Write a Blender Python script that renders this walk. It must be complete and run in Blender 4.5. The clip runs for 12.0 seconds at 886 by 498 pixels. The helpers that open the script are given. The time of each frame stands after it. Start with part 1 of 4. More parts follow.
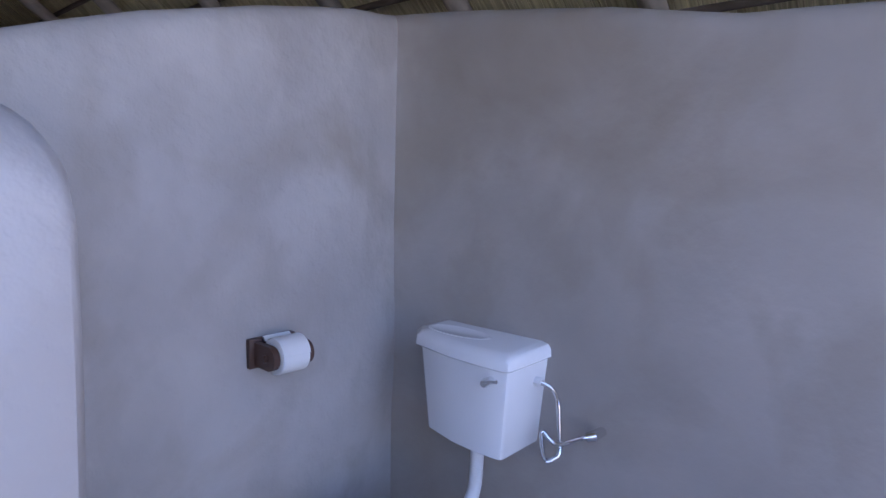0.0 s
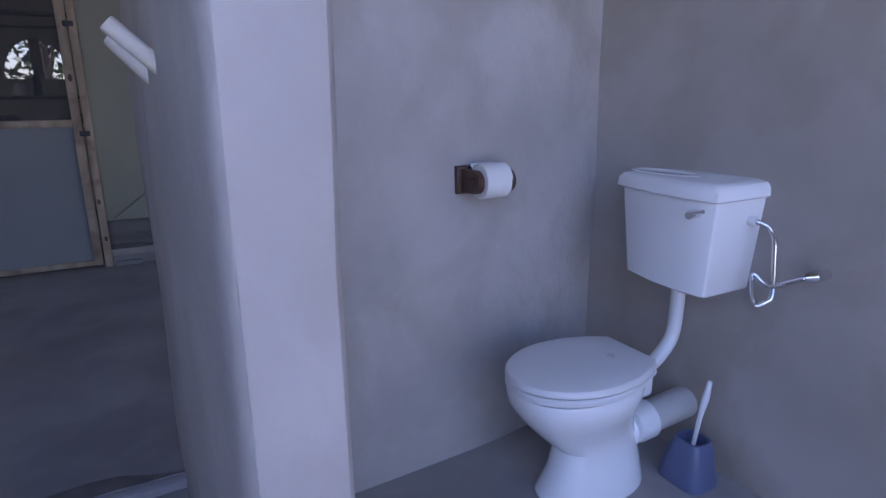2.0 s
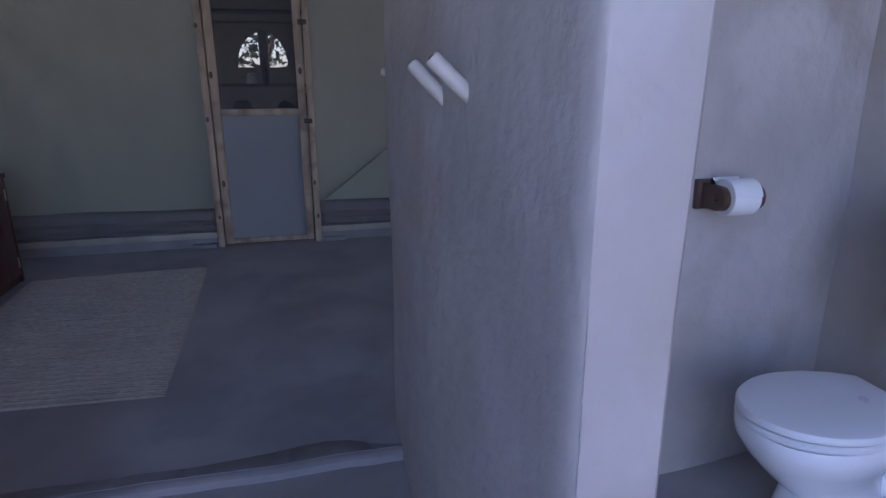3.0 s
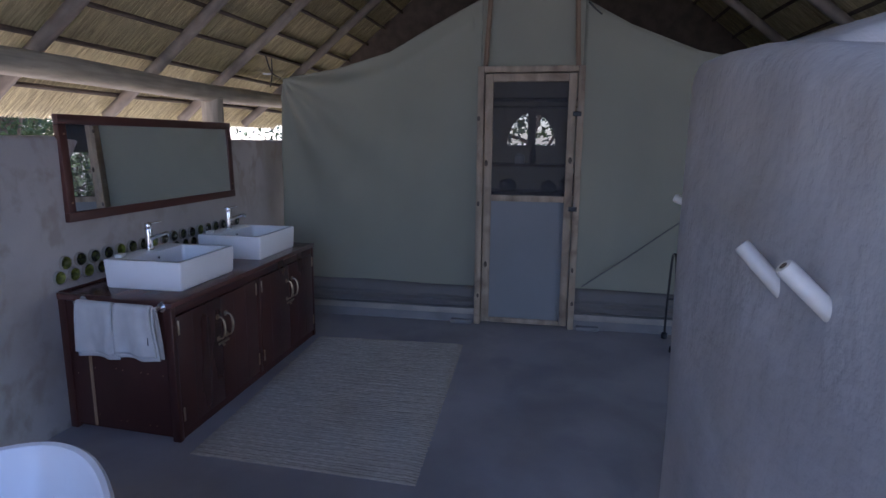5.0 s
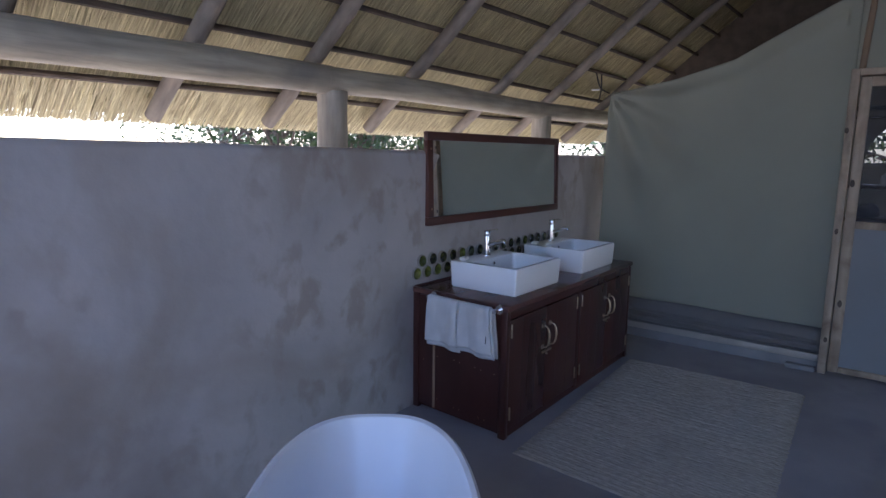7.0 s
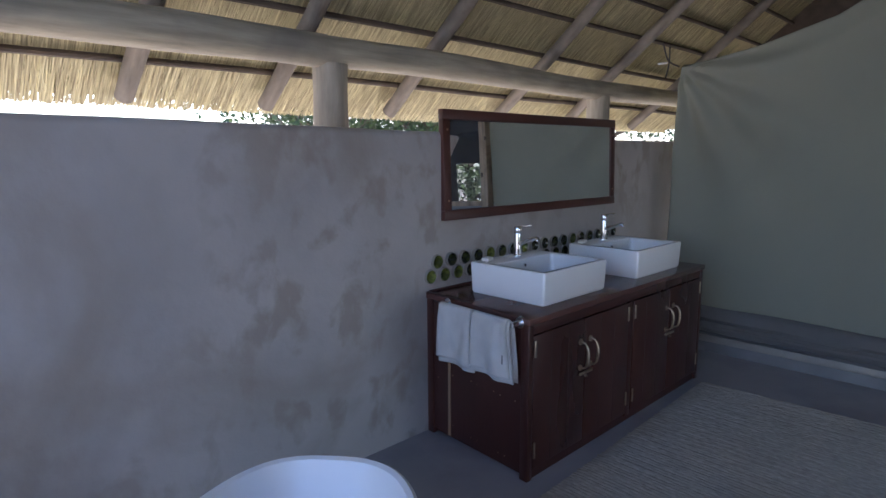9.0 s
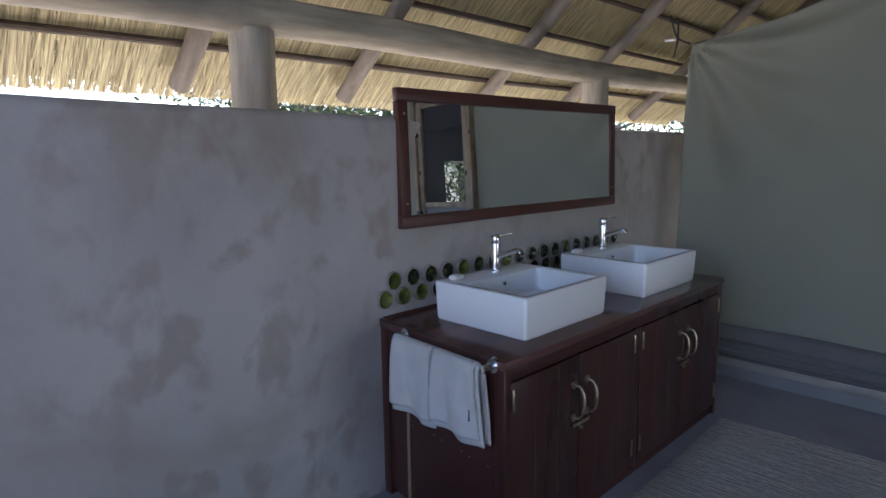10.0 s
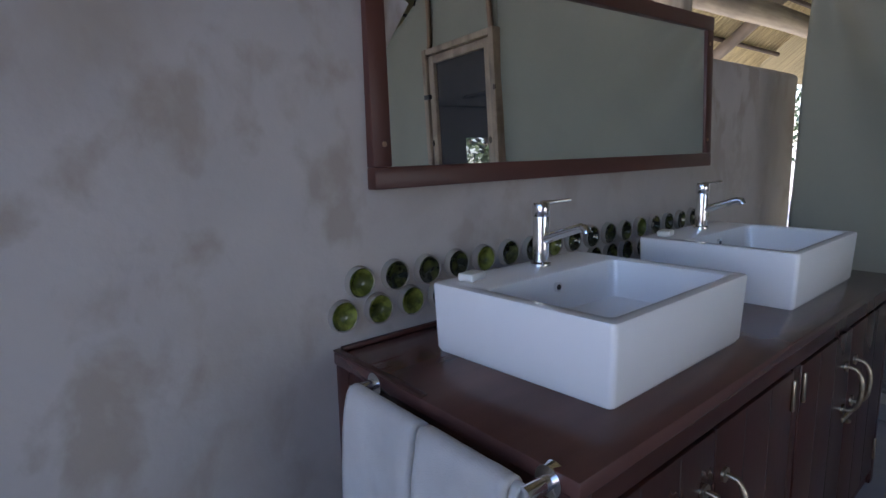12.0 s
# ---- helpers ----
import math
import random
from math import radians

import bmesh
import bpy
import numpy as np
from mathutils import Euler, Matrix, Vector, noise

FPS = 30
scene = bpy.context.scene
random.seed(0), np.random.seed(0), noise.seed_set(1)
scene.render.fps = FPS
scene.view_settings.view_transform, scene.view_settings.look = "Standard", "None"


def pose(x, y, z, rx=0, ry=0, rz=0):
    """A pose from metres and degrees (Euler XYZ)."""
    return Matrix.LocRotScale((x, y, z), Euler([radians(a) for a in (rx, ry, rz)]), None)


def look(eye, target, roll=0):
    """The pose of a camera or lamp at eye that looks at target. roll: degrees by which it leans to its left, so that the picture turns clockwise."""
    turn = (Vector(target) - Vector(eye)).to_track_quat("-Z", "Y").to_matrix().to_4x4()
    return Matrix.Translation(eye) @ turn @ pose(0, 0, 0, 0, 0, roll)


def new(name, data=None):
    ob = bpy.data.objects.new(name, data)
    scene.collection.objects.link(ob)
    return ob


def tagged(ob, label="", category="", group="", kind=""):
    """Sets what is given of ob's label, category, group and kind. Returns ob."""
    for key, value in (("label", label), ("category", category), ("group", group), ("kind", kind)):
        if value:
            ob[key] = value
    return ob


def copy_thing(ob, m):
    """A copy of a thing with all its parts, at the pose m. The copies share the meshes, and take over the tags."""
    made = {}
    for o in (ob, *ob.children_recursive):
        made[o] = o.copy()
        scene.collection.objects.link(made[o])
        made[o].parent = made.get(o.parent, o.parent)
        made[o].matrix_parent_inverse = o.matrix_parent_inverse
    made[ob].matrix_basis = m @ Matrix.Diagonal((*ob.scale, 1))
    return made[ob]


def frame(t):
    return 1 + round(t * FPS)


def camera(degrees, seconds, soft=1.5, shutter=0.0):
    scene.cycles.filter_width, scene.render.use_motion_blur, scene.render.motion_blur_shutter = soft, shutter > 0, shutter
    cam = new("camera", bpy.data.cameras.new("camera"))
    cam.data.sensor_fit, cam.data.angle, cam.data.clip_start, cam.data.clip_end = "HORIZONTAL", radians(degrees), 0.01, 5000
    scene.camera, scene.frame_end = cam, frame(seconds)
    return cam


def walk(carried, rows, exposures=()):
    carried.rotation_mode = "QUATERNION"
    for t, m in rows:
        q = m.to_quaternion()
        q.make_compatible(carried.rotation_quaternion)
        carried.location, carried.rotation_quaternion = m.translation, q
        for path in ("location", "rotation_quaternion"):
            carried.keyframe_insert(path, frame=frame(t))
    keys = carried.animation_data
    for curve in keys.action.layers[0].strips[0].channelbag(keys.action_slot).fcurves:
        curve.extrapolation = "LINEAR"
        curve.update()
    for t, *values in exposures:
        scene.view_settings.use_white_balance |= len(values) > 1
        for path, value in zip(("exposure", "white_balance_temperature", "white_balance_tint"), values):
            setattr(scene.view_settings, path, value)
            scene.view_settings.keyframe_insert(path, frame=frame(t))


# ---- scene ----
cam = camera(73.7, 12.0)
PATH = [
    (0, (-0.412, -0.67, 1.496), (-1.728, 0.82, 1.272), 1.5),
    (0.5, (-0.383, -0.628, 1.44), (-1.882, 0.673, 1.196), 1.2),
    (1, (-0.387, -0.641, 1.39), (-1.976, 0.541, 1.111), 0.7),
    (1.5, (-0.368, -0.668, 1.314), (-2.021, 0.405, 0.976), 0.1),
    (2, (-0.332, -0.727, 1.238), (-2.024, 0.212, 0.736), -0.5),
    (2.5, (-0.362, -0.842, 1.271), (-2.158, -0.155, 0.722), -0.3),
    (3, (-0.404, -0.935, 1.318), (-2.274, -0.493, 0.764), -0.2),
    (4.8, (-0.543, -1.026, 1.517), (-2.486, -1.324, 1.145), 0.5),
    (5, (-0.547, -1.038, 1.526), (-2.482, -1.392, 1.165), 0.5),
    (5.5, (-0.529, -1.097, 1.521), (-2.42, -1.659, 1.194), 0.4),
    (6, (-0.503, -1.139, 1.539), (-2.284, -1.993, 1.225), 0.6),
    (6.5, (-0.509, -1.218, 1.513), (-2.171, -2.288, 1.207), 0.5),
    (7, (-0.49, -1.295, 1.51), (-2.053, -2.503, 1.194), 0.7),
    (7.2, (-0.499, -1.315, 1.485), (-2.017, -2.579, 1.173), 0.6),
    (9, (-1.12, -1.378, 1.408), (-2.498, -2.795, 1.1), -0.4),
    (9.5, (-1.391, -1.535, 1.411), (-2.764, -2.954, 1.095), -0.4),
    (10, (-1.671, -1.705, 1.375), (-3.051, -3.119, 1.065), -0.8),
    (10.5, (-1.941, -1.934, 1.348), (-3.295, -3.371, 1.029), -0.9),
    (11, (-2.124, -2.191, 1.319), (-3.442, -3.662, 1.001), -1.0),
    (11.5, (-2.298, -2.387, 1.27), (-3.61, -3.863, 0.953), -1.0),
    (12, (-2.426, -2.415, 1.177), (-3.741, -3.884, 0.841), -1.2),
]

EXPOSURES = ((0.0, 1.62, 5600, 30), (1.5, 1.46, 5550, 32), (2.5, 1.42, 5550, 33), (5.0, 1.47, 5400, 29), (6.5, 1.53, 5400, 26), (9.0, 1.7, 5600, 22), (10.5, 1.82, 5750, 20), (12.0, 1.9, 5800, 23))
walk(cam, [(t, look(eye, target, roll)) for t, eye, target, roll in PATH], EXPOSURES)

# ---- world and sun ----
world = bpy.data.worlds.new("sky_world")
scene.world = world
world.use_nodes = True
wn = world.node_tree
sky = wn.nodes.new("ShaderNodeTexSky")
sky.sky_type = "NISHITA"
sky.sun_disc = False
sky.sun_elevation = radians(48)
sky.sun_rotation = radians(195)
wn.nodes["Background"].inputs[1].default_value = 0.2
wn.links.new(sky.outputs[0], wn.nodes["Background"].inputs[0])
sun = new("sun", bpy.data.lights.new("sun", "SUN"))
sun.data.energy = 5.0
sun.data.angle = radians(0.5)
sun.data.color = (1.0, 0.94, 0.85)
sun.matrix_world = look((-1.2, -6.2, 7.0), (0, 0, 0))


# ---- materials ----
def mat(name, base, rough=0.6, metal=0.0, var=0.15, scale=4.0, stretch=(1, 1, 1), bump=0.2, bscale=60.0, dark=None, spec=0.5,
        stain=None, stain_scale=1.3, stain_amount=0.5, coat=0.0, per_object=0.0, bdist=0.004, patches=None, zone=0.0, ragged_zone=None):
    """Principled material with large blotches, fine grain and relief."""
    m = bpy.data.materials.new(name)
    m.use_nodes = True
    nt = m.node_tree
    n, l = nt.nodes, nt.links
    p = n["Principled BSDF"]
    co = n.new("ShaderNodeTexCoord")
    mp = n.new("ShaderNodeMapping")
    mp.inputs["Scale"].default_value = stretch
    l.new(co.outputs["Object"], mp.inputs["Vector"])
    big = n.new("ShaderNodeTexNoise")
    big.inputs["Scale"].default_value, big.inputs["Detail"].default_value = scale, 6
    l.new(mp.outputs[0], big.inputs["Vector"])
    ramp = n.new("ShaderNodeValToRGB")
    lo = dark or tuple(c * (1 - var) for c in base)
    hi = tuple(min(1, c * (1 + var * 0.6)) for c in base)
    ramp.color_ramp.elements[0].color, ramp.color_ramp.elements[1].color = (*lo, 1), (*hi, 1)
    ramp.color_ramp.elements[0].position, ramp.color_ramp.elements[1].position = 0.32, 0.68
    l.new(big.outputs[0], ramp.inputs[0])
    colour = ramp.outputs[0]
    if stain:
        st = n.new("ShaderNodeTexNoise")
        st.inputs["Scale"].default_value, st.inputs["Detail"].default_value, st.inputs["Distortion"].default_value = stain_scale, 8, 0.6
        l.new(co.outputs["Object"], st.inputs["Vector"])
        sr = n.new("ShaderNodeMapRange")
        sr.inputs[1].default_value, sr.inputs[2].default_value, sr.inputs[4].default_value = 0.5, 0.72, stain_amount
        l.new(st.outputs[0], sr.inputs[0])
        mx = n.new("ShaderNodeMix")
        mx.data_type = "RGBA"
        l.new(sr.outputs[0], mx.inputs[0])
        l.new(colour, mx.inputs[6])
        mx.inputs[7].default_value = (*stain, 1)
        colour = mx.outputs[2]
    if patches:
        vo = n.new("ShaderNodeTexNoise")
        vo.inputs["Scale"].default_value, vo.inputs["Detail"].default_value, vo.inputs["Distortion"].default_value = patches[1], 9, 0.25
        mq = n.new("ShaderNodeMapping")
        mq.inputs["Scale"].default_value, mq.inputs["Rotation"].default_value = (1.0, 1.0, 0.75), (0.1, 0.3, 0.2)
        l.new(co.outputs["Object"], mq.inputs["Vector"])
        l.new(mq.outputs[0], vo.inputs["Vector"])
        vr = n.new("ShaderNodeMapRange")
        vr.inputs[1].default_value, vr.inputs[2].default_value, vr.inputs[4].default_value = 0.51, 0.63, patches[2]
        l.new(vo.outputs[0], vr.inputs[0])
        amount = vr.outputs[0]
        if zone:
            zo = n.new("ShaderNodeTexNoise")
            zo.inputs["Scale"].default_value, zo.inputs["Detail"].default_value = zone, 2
            l.new(co.outputs["Object"], zo.inputs["Vector"])
            zr = n.new("ShaderNodeMapRange")
            zr.inputs[1].default_value, zr.inputs[2].default_value, zr.inputs[3].default_value = 0.40, 0.58, 0.15
            l.new(zo.outputs[0], zr.inputs[0])
            mm = n.new("ShaderNodeMath")
            mm.operation = "MULTIPLY"
            l.new(vr.outputs[0], mm.inputs[0])
            l.new(zr.outputs[0], mm.inputs[1])
            amount = mm.outputs[0]
        mz = n.new("ShaderNodeMix")
        mz.data_type = "RGBA"
        l.new(amount, mz.inputs[0])
        l.new(colour, mz.inputs[6])
        mz.inputs[7].default_value = (*patches[0], 1)
        colour = mz.outputs[2]
    # blends towards another colour round a point, with a ragged border
    if ragged_zone:
        colour_at, centre, reach, strength = ragged_zone
        warp = n.new("ShaderNodeTexNoise")
        warp.inputs["Scale"].default_value, warp.inputs["Detail"].default_value = 2.6, 7
        l.new(co.outputs["Object"], warp.inputs["Vector"])
        far = n.new("ShaderNodeVectorMath")
        far.operation = "DISTANCE"
        l.new(co.outputs["Object"], far.inputs[0])
        far.inputs[1].default_value = centre
        ragged = n.new("ShaderNodeMath")
        ragged.operation = "MULTIPLY_ADD"
        l.new(warp.outputs[0], ragged.inputs[0])
        ragged.inputs[1].default_value = 1.6
        l.new(far.outputs["Value"], ragged.inputs[2])
        sp = n.new("ShaderNodeMapRange")
        sp.inputs[1].default_value, sp.inputs[2].default_value, sp.inputs[3].default_value, sp.inputs[4].default_value = reach + 0.45, reach + 1.15, strength, 0.0
        l.new(ragged.outputs[0], sp.inputs[0])
        ms = n.new("ShaderNodeMix")
        ms.data_type = "RGBA"
        l.new(sp.outputs[0], ms.inputs[0])
        l.new(colour, ms.inputs[6])
        ms.inputs[7].default_value = (*colour_at, 1)
        colour = ms.outputs[2]
    if per_object:
        inf = n.new("ShaderNodeObjectInfo")
        mr = n.new("ShaderNodeMapRange")
        mr.inputs[3].default_value, mr.inputs[4].default_value = 1 - per_object, 1 + per_object
        l.new(inf.outputs["Random"], mr.inputs[0])
        hs = n.new("ShaderNodeHueSaturation")
        l.new(mr.outputs[0], hs.inputs["Value"])
        l.new(colour, hs.inputs["Color"])
        colour = hs.outputs[0]
    l.new(colour, p.inputs["Base Color"])
    p.inputs["Metallic"].default_value = metal
    p.inputs["Specular IOR Level"].default_value = spec
    p.inputs["Coat Weight"].default_value = coat
    p.inputs["Coat Roughness"].default_value = 0.08
    fine = n.new("ShaderNodeTexNoise")
    fine.inputs["Scale"].default_value, fine.inputs["Detail"].default_value = bscale, 4
    l.new(mp.outputs[0], fine.inputs["Vector"])
    rr = n.new("ShaderNodeMapRange")
    rr.inputs[3].default_value, rr.inputs[4].default_value = max(0.02, rough - min(0.12, rough * 0.25)), min(1, rough + min(0.1, rough * 0.25))
    l.new(big.outputs[0], rr.inputs[0])
    l.new(rr.outputs[0], p.inputs["Roughness"])
    if bump:
        bp = n.new("ShaderNodeBump")
        bp.inputs["Strength"].default_value, bp.inputs["Distance"].default_value = bump, bdist
        l.new(fine.outputs[0], bp.inputs["Height"])
        l.new(bp.outputs[0], p.inputs["Normal"])
    return m


M_PLASTER = mat("lime_plaster", (0.465, 0.44, 0.415), 0.62, var=0.15, scale=2.6, bump=0.95, bscale=17, stain=(0.345, 0.305, 0.255), stain_scale=2.4, stain_amount=0.75, bdist=0.009, patches=((0.375, 0.345, 0.315), 4.4, 0.5))
# darker and browner than the partition's plaster
M_PLASTER_BACK = mat("back_plaster", (0.405, 0.37, 0.332), 0.6, var=0.14, scale=1.9, bump=0.5, bscale=15, stain=(0.29, 0.245, 0.195), stain_scale=1.7, stain_amount=0.75, bdist=0.008, patches=((0.33, 0.29, 0.245), 3.6, 0.5))
M_PLASTER_WASH = mat("washed_plaster", (0.445, 0.415, 0.385), 0.6, var=0.14, scale=1.8, bump=0.55, bscale=15, stain=(0.305, 0.255, 0.205), stain_scale=1.4, stain_amount=0.85, bdist=0.006, patches=((0.29, 0.235, 0.185), 7.5, 0.62), zone=0.9, ragged_zone=((0.24, 0.19, 0.15), (-0.75, -3.52, 0.1), 0.75, 0.75))
M_FLOOR = mat("polished_screed", (0.33, 0.31, 0.31), 0.42, var=0.2, scale=1.6, bump=0.12, bscale=40, stain=(0.20, 0.18, 0.18), stain_scale=1.3, stain_amount=0.7, patches=((0.21, 0.20, 0.215), 2.1, 0.5))
M_FLOOR_EDGE = mat("damp_screed", (0.20, 0.185, 0.19), 0.5, var=0.25, scale=7, bump=0.3, bscale=50, stain=(0.28, 0.26, 0.26), stain_scale=9, stain_amount=0.6)
M_FLOOR_LOW = mat("worn_screed", (0.34, 0.32, 0.30), 0.5, var=0.2, scale=1.9, bump=0.2, bscale=40, stain=(0.2, 0.19, 0.19), stain_scale=1.5, stain_amount=0.7)
M_THATCH = mat("thatch_reed", (0.50, 0.46, 0.255), 0.8, var=0.45, scale=9, stretch=(9, 0.2, 0.2), bump=0.9, bscale=26, dark=(0.30, 0.25, 0.15), bdist=0.012)
M_STRAW = mat("straw", (0.66, 0.60, 0.35), 0.75, var=0.4, scale=40, stretch=(4, 0.1, 0.1), bump=0, dark=(0.30, 0.24, 0.14))
M_POLE = mat("weathered_pole", (0.375, 0.33, 0.245), 0.75, var=0.3, scale=5, stretch=(0.6, 6, 6), bump=0.5, bscale=22, stain=(0.19, 0.165, 0.14), stain_scale=2.6, stain_amount=0.6)
M_RAFTER = mat("weathered_rafter", (0.26, 0.22, 0.175), 0.78, var=0.35, scale=6, stretch=(5, 1, 1), bump=0.5, bscale=25, stain=(0.10, 0.085, 0.07), stain_scale=3, stain_amount=0.6, per_object=0.2)
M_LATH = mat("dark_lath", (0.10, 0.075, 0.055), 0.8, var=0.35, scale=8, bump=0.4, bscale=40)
M_POST = mat("weathered_post", (0.36, 0.315, 0.245), 0.75, var=0.3, scale=5, stretch=(6, 6, 0.6), bump=0.5, bscale=22, stain=(0.12, 0.1, 0.08), stain_scale=3, stain_amount=0.5)
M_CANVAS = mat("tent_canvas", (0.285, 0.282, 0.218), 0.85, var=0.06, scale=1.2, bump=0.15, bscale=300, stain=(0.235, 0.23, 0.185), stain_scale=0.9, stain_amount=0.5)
M_FLAP = mat("skirt_canvas", (0.165, 0.155, 0.145), 0.85, var=0.1, scale=3, bump=0.15, bscale=200)
M_PANEL = mat("door_canvas", (0.235, 0.24, 0.245), 0.85, var=0.06, scale=2, bump=0.2, bscale=350)
M_PINE = mat("rough_pine", (0.40, 0.31, 0.22), 0.7, var=0.28, scale=3, stretch=(5, 5, 0.8), bump=0.4, bscale=35, stain=(0.14, 0.09, 0.06), stain_scale=4.5, stain_amount=0.75)
M_STRIP = mat("brown_pole", (0.24, 0.16, 0.10), 0.6, var=0.2, scale=4, stretch=(6, 6, 1), bump=0.3)
M_RAIL = mat("alu_rail", (0.40, 0.355, 0.30), 0.55, metal=0.3, var=0.15, scale=6, bump=0.1, stain=(0.3, 0.28, 0.25), stain_scale=8)
M_CONCRETE = mat("tent_plinth", (0.25, 0.24, 0.235), 0.8, var=0.15, scale=5, bump=0.4)
M_WOOD = mat("mahogany", (0.064, 0.0235, 0.018), 0.30, var=0.3, scale=3, stretch=(1, 1, 0.25), bump=0.12, bscale=40, spec=0.35, stain=(0.046, 0.016, 0.012), stain_scale=2.5, stain_amount=0.6)
M_TOP = mat("mahogany_top", (0.115, 0.052, 0.042), 0.2, var=0.25, scale=4, stretch=(0.3, 2, 1), bump=0.1, bscale=40, stain=(0.075, 0.03, 0.023), stain_scale=3)
M_FRAME = mat("mahogany_frame", (0.08, 0.027, 0.019), 0.4, var=0.25, scale=5, stretch=(0.4, 1, 1), bump=0.15, bscale=50)
M_SAP = mat("pale_sapwood", (0.30, 0.19, 0.11), 0.45, var=0.2, bump=0.1)
M_CERAMIC = mat("white_ceramic", (0.86, 0.86, 0.85), 0.12, var=0.02, bump=0, spec=0.55)
M_TUB = mat("tub_acrylic", (0.87, 0.87, 0.87), 0.14, var=0.02, bump=0, spec=0.55)
M_PLASTIC = mat("white_plastic", (0.74, 0.74, 0.73), 0.3, var=0.03, bump=0)
M_PVC = mat("grey_pvc", (0.48, 0.48, 0.46), 0.4, var=0.08, bump=0.05)
M_CHROME = mat("chrome", (0.80, 0.80, 0.80), 0.14, metal=1.0, var=0.03, bump=0)
M_BRASS = mat("tarnished_brass", (0.48, 0.40, 0.28), 0.35, metal=1.0, var=0.3, scale=30, bump=0.1)
M_TOWEL = mat("grey_towel", (0.58, 0.565, 0.54), 0.95, var=0.08, scale=12, bump=0.9, bscale=420, spec=0.1, bdist=0.003)
M_PAPER = mat("tissue", (0.82, 0.82, 0.80), 0.95, var=0.03, bump=0.3, bscale=250, spec=0.1)
M_DARKWOOD = mat("dark_holder", (0.09, 0.045, 0.03), 0.45, var=0.3, scale=10, bump=0.2)
M_BLUE = mat("blue_plastic", (0.11, 0.13, 0.225), 0.35, var=0.08, bump=0)
M_PEG = mat("pale_peg", (0.62, 0.57, 0.48), 0.6, var=0.15, scale=14, bump=0.2, bscale=80)
M_RUG = mat("jute", (0.46, 0.41, 0.335), 0.95, var=0.2, scale=110, stretch=(1, 0.3, 1), bump=0.9, bscale=260, spec=0.1, stain=(0.34, 0.295, 0.235), stain_scale=3.0, stain_amount=0.5)
M_IRON = mat("black_iron", (0.02, 0.02, 0.022), 0.5, var=0.2, bump=0.1)
M_ROPE = mat("dark_strap", (0.05, 0.045, 0.04), 0.8, bump=0.3)
M_BAG = mat("dark_fabric", (0.03, 0.03, 0.035), 0.9, var=0.2, bump=0.3)
M_BARK = mat("bark", (0.16, 0.12, 0.09), 0.9, var=0.4, scale=6, stretch=(3, 3, 0.6), bump=0.8, bscale=20)
M_EARTH = mat("pale_sand", (0.43, 0.385, 0.31), 0.95, var=0.3, scale=0.8, bump=0.4, bscale=12)
M_SOAP = mat("soap", (0.82, 0.80, 0.74), 0.4, var=0.03, bump=0)
M_MORTAR = mat("bottle_collar", (0.30, 0.27, 0.23), 0.8, var=0.15, bump=0.3)

M_LEAF = mat("leaf", (0.075, 0.115, 0.035), 0.5, var=0.4, scale=1.5, bump=0)
M_LEAF.node_tree.nodes["Principled BSDF"].inputs["Transmission Weight"].default_value = 0.0

M_MIRROR = bpy.data.materials.new("mirror_glass")
M_MIRROR.use_nodes = True
_p = M_MIRROR.node_tree.nodes["Principled BSDF"]
_p.inputs["Base Color"].default_value = (0.86, 0.88, 0.88, 1)
_p.inputs["Metallic"].default_value, _p.inputs["Roughness"].default_value = 1.0, 0.0



def bottle_glass(name, deep, light, lo):
    """Glass base in mottled colour, from deep to light."""
    m = bpy.data.materials.new(name)
    m.use_nodes = True
    n, l = m.node_tree.nodes, m.node_tree.links
    p = n["Principled BSDF"]
    p.inputs["Roughness"].default_value = 0.1
    p.inputs["Specular IOR Level"].default_value = 0.6
    co, inf, add = n.new("ShaderNodeTexCoord"), n.new("ShaderNodeObjectInfo"), n.new("ShaderNodeVectorMath")
    l.new(co.outputs["Object"], add.inputs[0])
    l.new(inf.outputs["Random"], add.inputs[1])
    no = n.new("ShaderNodeTexNoise")
    no.inputs["Scale"].default_value, no.inputs["Detail"].default_value = 34, 3
    l.new(add.outputs[0], no.inputs["Vector"])
    rp = n.new("ShaderNodeValToRGB")
    rp.color_ramp.elements[0].color, rp.color_ramp.elements[1].color = (*deep, 1), (*light, 1)
    rp.color_ramp.elements[0].position, rp.color_ramp.elements[1].position = lo, lo + 0.22
    l.new(no.outputs[0], rp.inputs[0])
    l.new(rp.outputs[0], p.inputs["Base Color"])
    return m


M_BOTTLE = bottle_glass("bottle_glass", (0.010, 0.013, 0.006), (0.09, 0.10, 0.03), 0.48)
# brighter copy of the glass: daylight through the wall is in its colour
M_BOTTLE_LIT = bottle_glass("lit_bottle_glass", (0.05, 0.065, 0.012), (0.21, 0.235, 0.047), 0.42)

M_SCREEN = bpy.data.materials.new("insect_screen")
M_SCREEN.use_nodes = True
_n = M_SCREEN.node_tree
_t = _n.nodes.new("ShaderNodeBsdfTransparent")
_d = _n.nodes.new("ShaderNodeBsdfDiffuse")
_d.inputs[0].default_value = (0.085, 0.085, 0.092, 1)
_m = _n.nodes.new("ShaderNodeMixShader")
_m.inputs[0].default_value = 0.5
_n.links.new(_t.outputs[0], _m.inputs[1])
_n.links.new(_d.outputs[0], _m.inputs[2])
_n.links.new(_m.outputs[0], _n.nodes["Material Output"].inputs[0])


